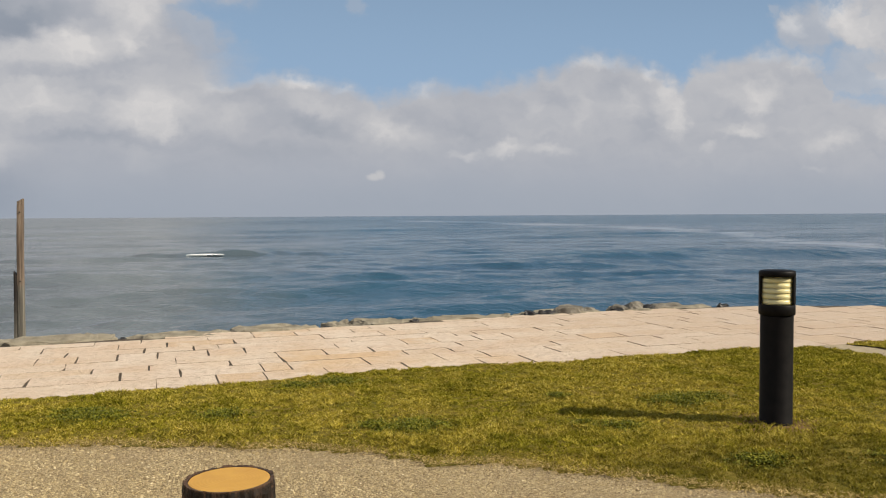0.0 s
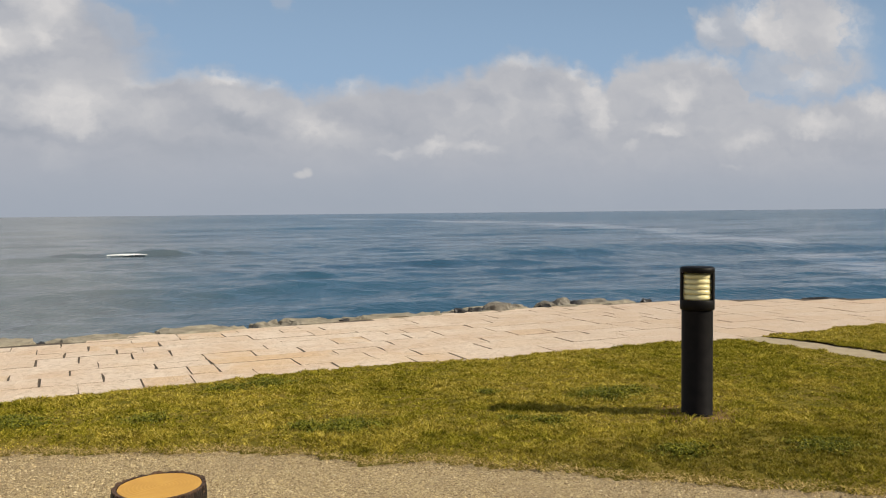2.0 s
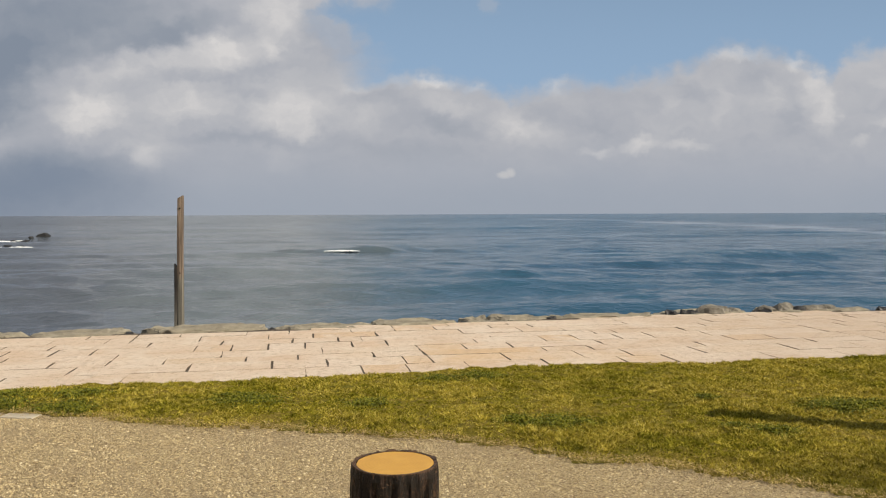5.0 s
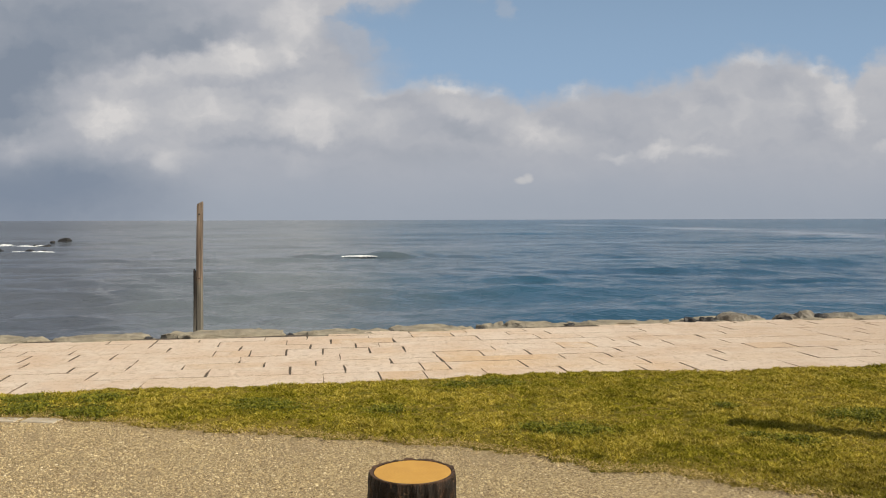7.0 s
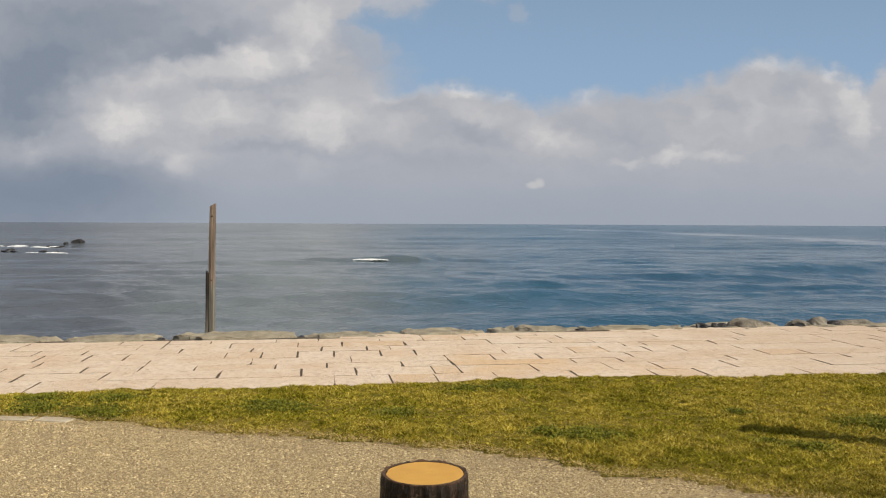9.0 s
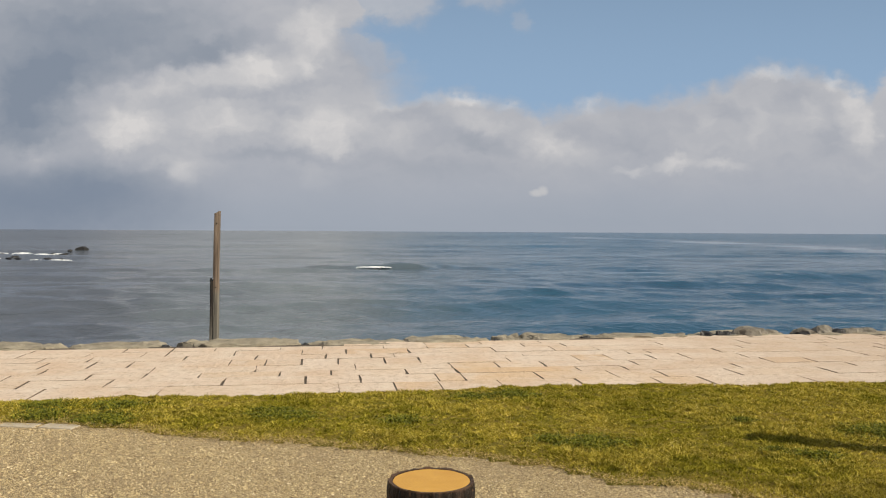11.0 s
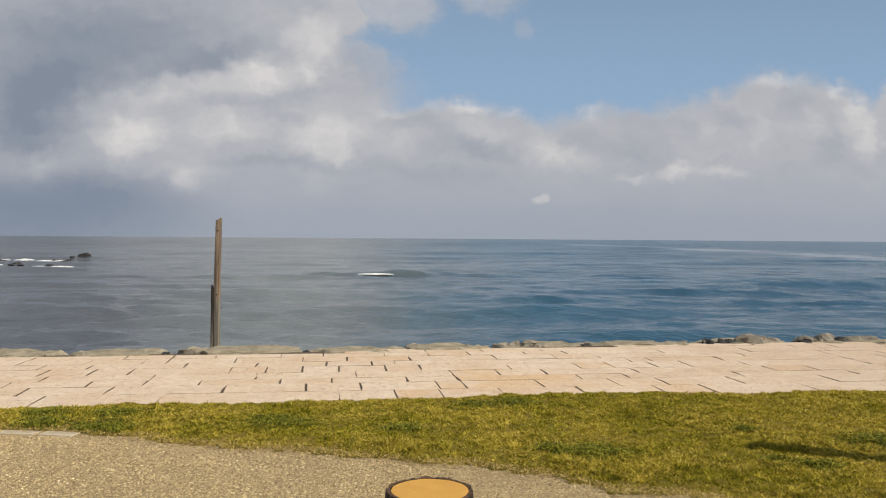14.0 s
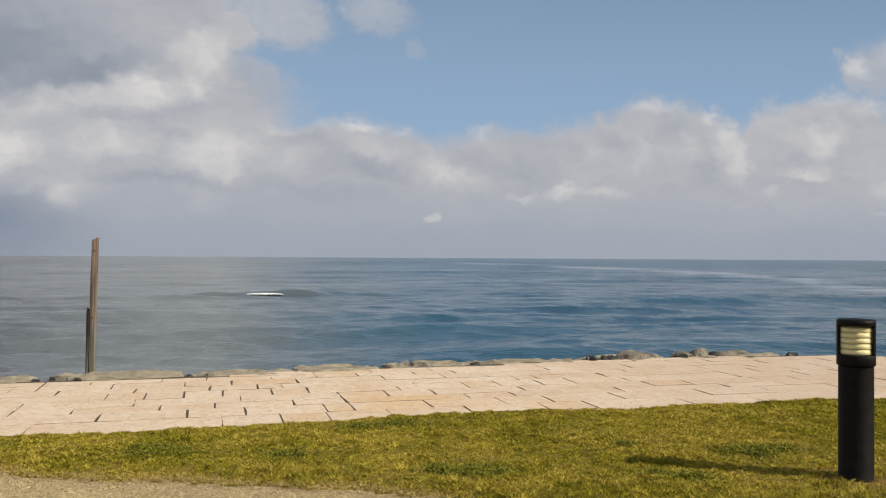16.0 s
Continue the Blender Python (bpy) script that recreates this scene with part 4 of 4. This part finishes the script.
    # broad-leaved weeds that stand darker in the turf
    spots = [(2.71, 5.39, 0.26), (2.95, 5.45, 0.16), (1.93, 5.67, 0.11), (2.03, 4.78, 0.16), (1.85, 4.9, 0.1), (0.80, 5.05, 0.24), (0.55, 5.12, 0.14), (2.48, 3.97, 0.16), (0.42, 6.50, 0.2), (0.1, 6.45, 0.15),
             (-1.31, 5.79, 0.2), (-2.40, 5.62, 0.16), (-2.93, 5.70, 0.2), (-3.03, 5.97, 0.2), (-2.49, 5.98, 0.2), (-1.21, 5.74, 0.22), (3.30, 3.83, 0.2), (-0.4, 5.6, 0.16), (-2.56, 5.60, 0.13), (-2.32, 5.55, 0.12)]
    wx, wy, wz = [], [], []
    for cx, cy, rad in spots:
        k = int(1000 * rad * rad / 0.04)
        ang, out = r.uniform(0, 2 * np.pi, k), rad * np.abs(r.normal(0, 0.55, k))
        wx.append(cx + 1.25 * out * np.cos(ang)), wy.append(cy + out * np.sin(ang)), wz.append(np.exp(-(out / rad) ** 2))
    x, y, crown = np.concatenate(wx), np.concatenate(wy), np.concatenate(wz)
    ok = on_lawn(x, y)
    x, y, crown = x[ok], y[ok], crown[ok]
    n = len(x)
    base, turn, long = lawn_height(x, y), r.uniform(0, 2 * np.pi, n), r.uniform(0.012, 0.03, n)
    wide, top = long * r.uniform(0.2, 0.35, n), base + 0.006 + 0.022 * crown * r.uniform(0.5, 1.2, n)
    fx, fy = np.cos(turn), np.sin(turn)
    a = np.stack([x, y, base], 1)
    b = np.stack([x + fx * long * 0.5 - fy * wide, y + fy * long * 0.5 + fx * wide, top], 1)
    c = np.stack([x + fx * long, y + fy * long, top - 0.004], 1)
    d = np.stack([x + fx * long * 0.5 + fy * wide, y + fy * long * 0.5 - fx * wide, top], 1)
    verts = np.stack([a, b, c, d], 1).reshape(-1, 3)
    tagged(new("weeds", mesh_fast("weeds", verts, np.arange(4 * n).reshape(-1, 4), WEED)), "dark green broad-leaved weeds in the lawn", "weeds", kind="stuff")

    # dead stalks along the gravel and round the lamp
    count = 30000
    x = r.uniform(-6, 7, count)
    y = gravel_edge(x) + r.normal(0.05, 0.07, count)
    k = 2600
    ang, rad = r.uniform(0, 2 * np.pi, k), np.abs(r.normal(0.13, 0.13, k)) + 0.08
    x, y = np.append(x, 3.05 + rad * np.cos(ang)), np.append(y, 4.68 + rad * np.sin(ang))
    x, y = np.append(x, r.normal(3.95, 0.22, 1500)), np.append(y, r.normal(4.95, 0.3, 1500))
    n = len(x)
    long, turn = r.uniform(0.010, 0.042, n), r.uniform(0, 2 * np.pi, n)
    wide, z, up = r.uniform(0.0010, 0.0024, n), r.uniform(0.002, 0.014, n), np.abs(r.normal(0, 0.007, n))
    a = np.stack([x - np.sin(turn) * wide, y + np.cos(turn) * wide, z], 1)
    b = np.stack([x + np.sin(turn) * wide, y - np.cos(turn) * wide, z], 1)
    c = np.stack([x + np.cos(turn) * long, y + np.sin(turn) * long, z + up], 1)
    verts = np.stack([a, b, c], 1).reshape(-1, 3)
    tagged(new("dry_grass", mesh_fast("dry_grass", verts, np.arange(3 * n).reshape(-1, 3), STRAW)), "dead straw stalks along the gravel edge", "grass", kind="stuff")


make_lawn()


# ---------------------------------------------------------------- loose stone of the washed gravel surface
def make_gravel():
    r = np.random.RandomState(21)
    count = 190_000
    x, y = r.uniform(-5.2, 3.6, count), r.uniform(1.9, 5.8, count)
    side = np.degrees(np.arctan2(x, y))
    ok = (y < gravel_edge(x) + 0.02) & (side > -40) & (side < 50) & (np.hypot(x + 0.098, y - 2.405) > 0.12)
    x, y = x[ok], y[ok]
    n = len(x)
    size = r.gamma(7.0, 0.00050, n).clip(0.0016, 0.0080)
    turn, long = r.uniform(0, np.pi, n), r.uniform(1.0, 1.6, n)
    base = np.array([(1, 0, 0), (0.45, 0.8, 0.1), (-0.5, 0.85, -0.1), (-1, 0, 0), (-0.4, -0.85, 0.1), (0.5, -0.8, -0.1), (0.25, 0.15, 0.62), (-0.3, -0.1, 0.58)])
    fan = np.array([(0, 1, 6), (1, 2, 6), (2, 7, 6), (2, 3, 7), (3, 4, 7), (4, 5, 7), (5, 6, 7), (5, 0, 6)])
    local = base[None] * size[:, None, None] * (1 + r.uniform(-0.22, 0.22, (n, 8, 3)))
    lx, ly = local[..., 0] * long[:, None], local[..., 1]
    c, s = np.cos(turn)[:, None], np.sin(turn)[:, None]
    v = np.stack([x[:, None] + lx * c - ly * s, y[:, None] + lx * s + ly * c, -0.0058 + local[..., 2] * 1.15], -1)
    f = fan[None] + 8 * np.arange(n)[:, None, None]
    tagged(new("gravel", mesh_fast("gravel", v.reshape(-1, 3), f.reshape(-1, 3), PEBBLE)), "small beige and brown washed pebbles set in the ground", "gravel", kind="stuff")


make_gravel()


# ---------------------------------------------------------------- paving of the promenade
bed_us = np.linspace(-14, 15.5, 60)
near_side, far_side = [strip(u, -0.22, 0.0130) for u in bed_us], [strip(u, float(sea_edge(u)) + 0.01, 0.0130) for u in bed_us]
faces = [(i, i + 1, len(bed_us) + i + 1, len(bed_us) + i) for i in range(len(bed_us) - 1)]
pavement = tagged(new("pavement", mesh_from("pavement", near_side + far_side, faces, MORTAR)), "promenade of pale pinkish limestone slabs with dark open joints", "pavement", kind="structure")


def slab_mesh(seed):
    """A worn slab of unit length and width with an uneven outline; its top lies at 1."""
    r = random.Random(seed)
    outline = [(-0.5, -0.5), (-0.17, -0.5), (0.2, -0.5), (0.5, -0.5), (0.5, 0.0), (0.5, 0.5), (0.16, 0.5), (-0.2, 0.5), (-0.5, 0.5), (-0.5, 0.05)]
    low, high = [], []
    for x, y in outline:
        x, y = x + r.uniform(-0.014, 0.014), y + r.uniform(-0.012, 0.012)
        low.append((x, y, 0.0))
        high.append((x * 0.995, y * 0.997, 1.0 + r.uniform(-0.05, 0.03)))
    mid = [(x * 1.0, y * 1.0, 0.72) for x, y, _ in low]
    k = len(outline)
    faces = [(a, (a + 1) % k, k + (a + 1) % k, k + a) for a in range(k)] + [(k + a, k + (a + 1) % k, 2 * k + (a + 1) % k, 2 * k + a) for a in range(k)]
    faces.append(tuple(range(2 * k, 3 * k)))
    me = mesh_from("slab", low + mid + high, faces, PAVING)
    me.materials.append(SLAB_SIDE)
    for a in range(2 * k):
        me.polygons[a].material_index = 1
    return me


SLABS = [slab_mesh(k) for k in range(8)]
COURSES = [
    (-0.13, 0.45, [-3.34, -2.40, -1.70, -0.98, -0.51, -0.12, 0.40, 1.09, 1.80, 2.24, 3.19, 3.91]),
    (0.45, 0.835, [-3.59, -2.90, -1.95, -1.26, -0.78, -0.10, 0.13, 0.82, 1.52, 1.98, 2.70, 3.64, 4.37]),
    (0.835, 1.11, [-3.15, -2.67, -2.20, -1.50, -1.03, -0.35, 0.12, 1.29, 1.75, 2.90, 4.11]),
    (1.11, 1.45, [-3.62, -2.67, -1.73, -0.81, 0.12, 0.57, 1.03, 1.96, 3.39, 3.84]),
    (1.45, 1.84, [-3.74, -3.30, -2.94, -2.01, -1.67, -1.32, -0.96, -0.50, -0.15, 0.76, 1.47, 1.83, 2.28, 2.66, 3.3, 4.66]),
    (1.84, 2.14, [-3.87, -3.41, -2.49, -1.79, -1.08, -0.62, -0.37, 0.99, 2.15, 2.39, 3.2, 4.66]),
    (2.14, 2.49, [-2.96, -2.72, -2.03, -1.34, -0.87, -0.19, 0.74, 1.42, 1.90, 2.7, 3.6, 4.68]),
    (2.49, 2.76, [-3.21, -2.72, -2.27, -1.58, -1.12, -0.44, 0.04, 0.5, 1.15, 1.62, 2.77, 3.85]),
    (2.76, 3.04, [-3.66, -2.72, -2.27, -0.89, 0.04, 0.7, 1.4, 2.77, 3.85]),
    (3.04, 3.27, [0.9, 1.7, 2.4, 3.3, 4.2, 5.0]),
]
rng = random.Random(77)
rest_verts, rest_faces = [], []
for v0, v1, joints in COURSES:
    joints = list(joints)
    if v0 < 3:
        while joints[0] > -11:
            joints.insert(0, joints[0] - rng.uniform(0.4, 0.95))
    while joints[-1] < 13.5:
        joints.append(joints[-1] + rng.uniform(0.45, 1.05))
    for a, b in zip(joints, joints[1:]):
        mid = (a + b) / 2
        if (v0 + v1) / 2 > sea_edge(mid) - 0.02:
            continue
        gap = rng.choice((0.003, 0.006, 0.010, 0.014, 0.020))
        seam = rng.choice((-0.003, -0.002, -0.001, 0.0, 0.003))
        tall = 0.022 + rng.uniform(-0.0015, 0.0015)
        mesh = SLABS[rng.randrange(8)]
        m = Matrix.Translation(strip(mid, (v0 + v1) / 2 + rng.uniform(-0.003, 0.003), -0.004)) @ Matrix.Rotation(TILT + rng.uniform(-0.0035, 0.0035), 4, "Z") @ Matrix.Diagonal((b - a - gap, v1 - v0 - seam, tall, 1))
        if -6.2 < mid < 9.5:
            slab = new("slab", mesh)
            slab.parent = pavement
            slab.matrix_local = m
        else:
            start = len(rest_verts)
            rest_verts += [tuple(m @ v.co) for v in mesh.vertices]
            rest_faces += [tuple(start + i for i in p.vertices) for p in mesh.polygons]
rest = new("far_slabs", mesh_from("far_slabs", rest_verts, rest_faces, PAVING))
rest.data.materials.append(SLAB_SIDE)
for p in rest.data.polygons:
    p.material_index = 0 if len(p.vertices) > 4 else 1
rest.parent = pavement
tagged(rest, "more limestone slabs further along", kind="stuff")
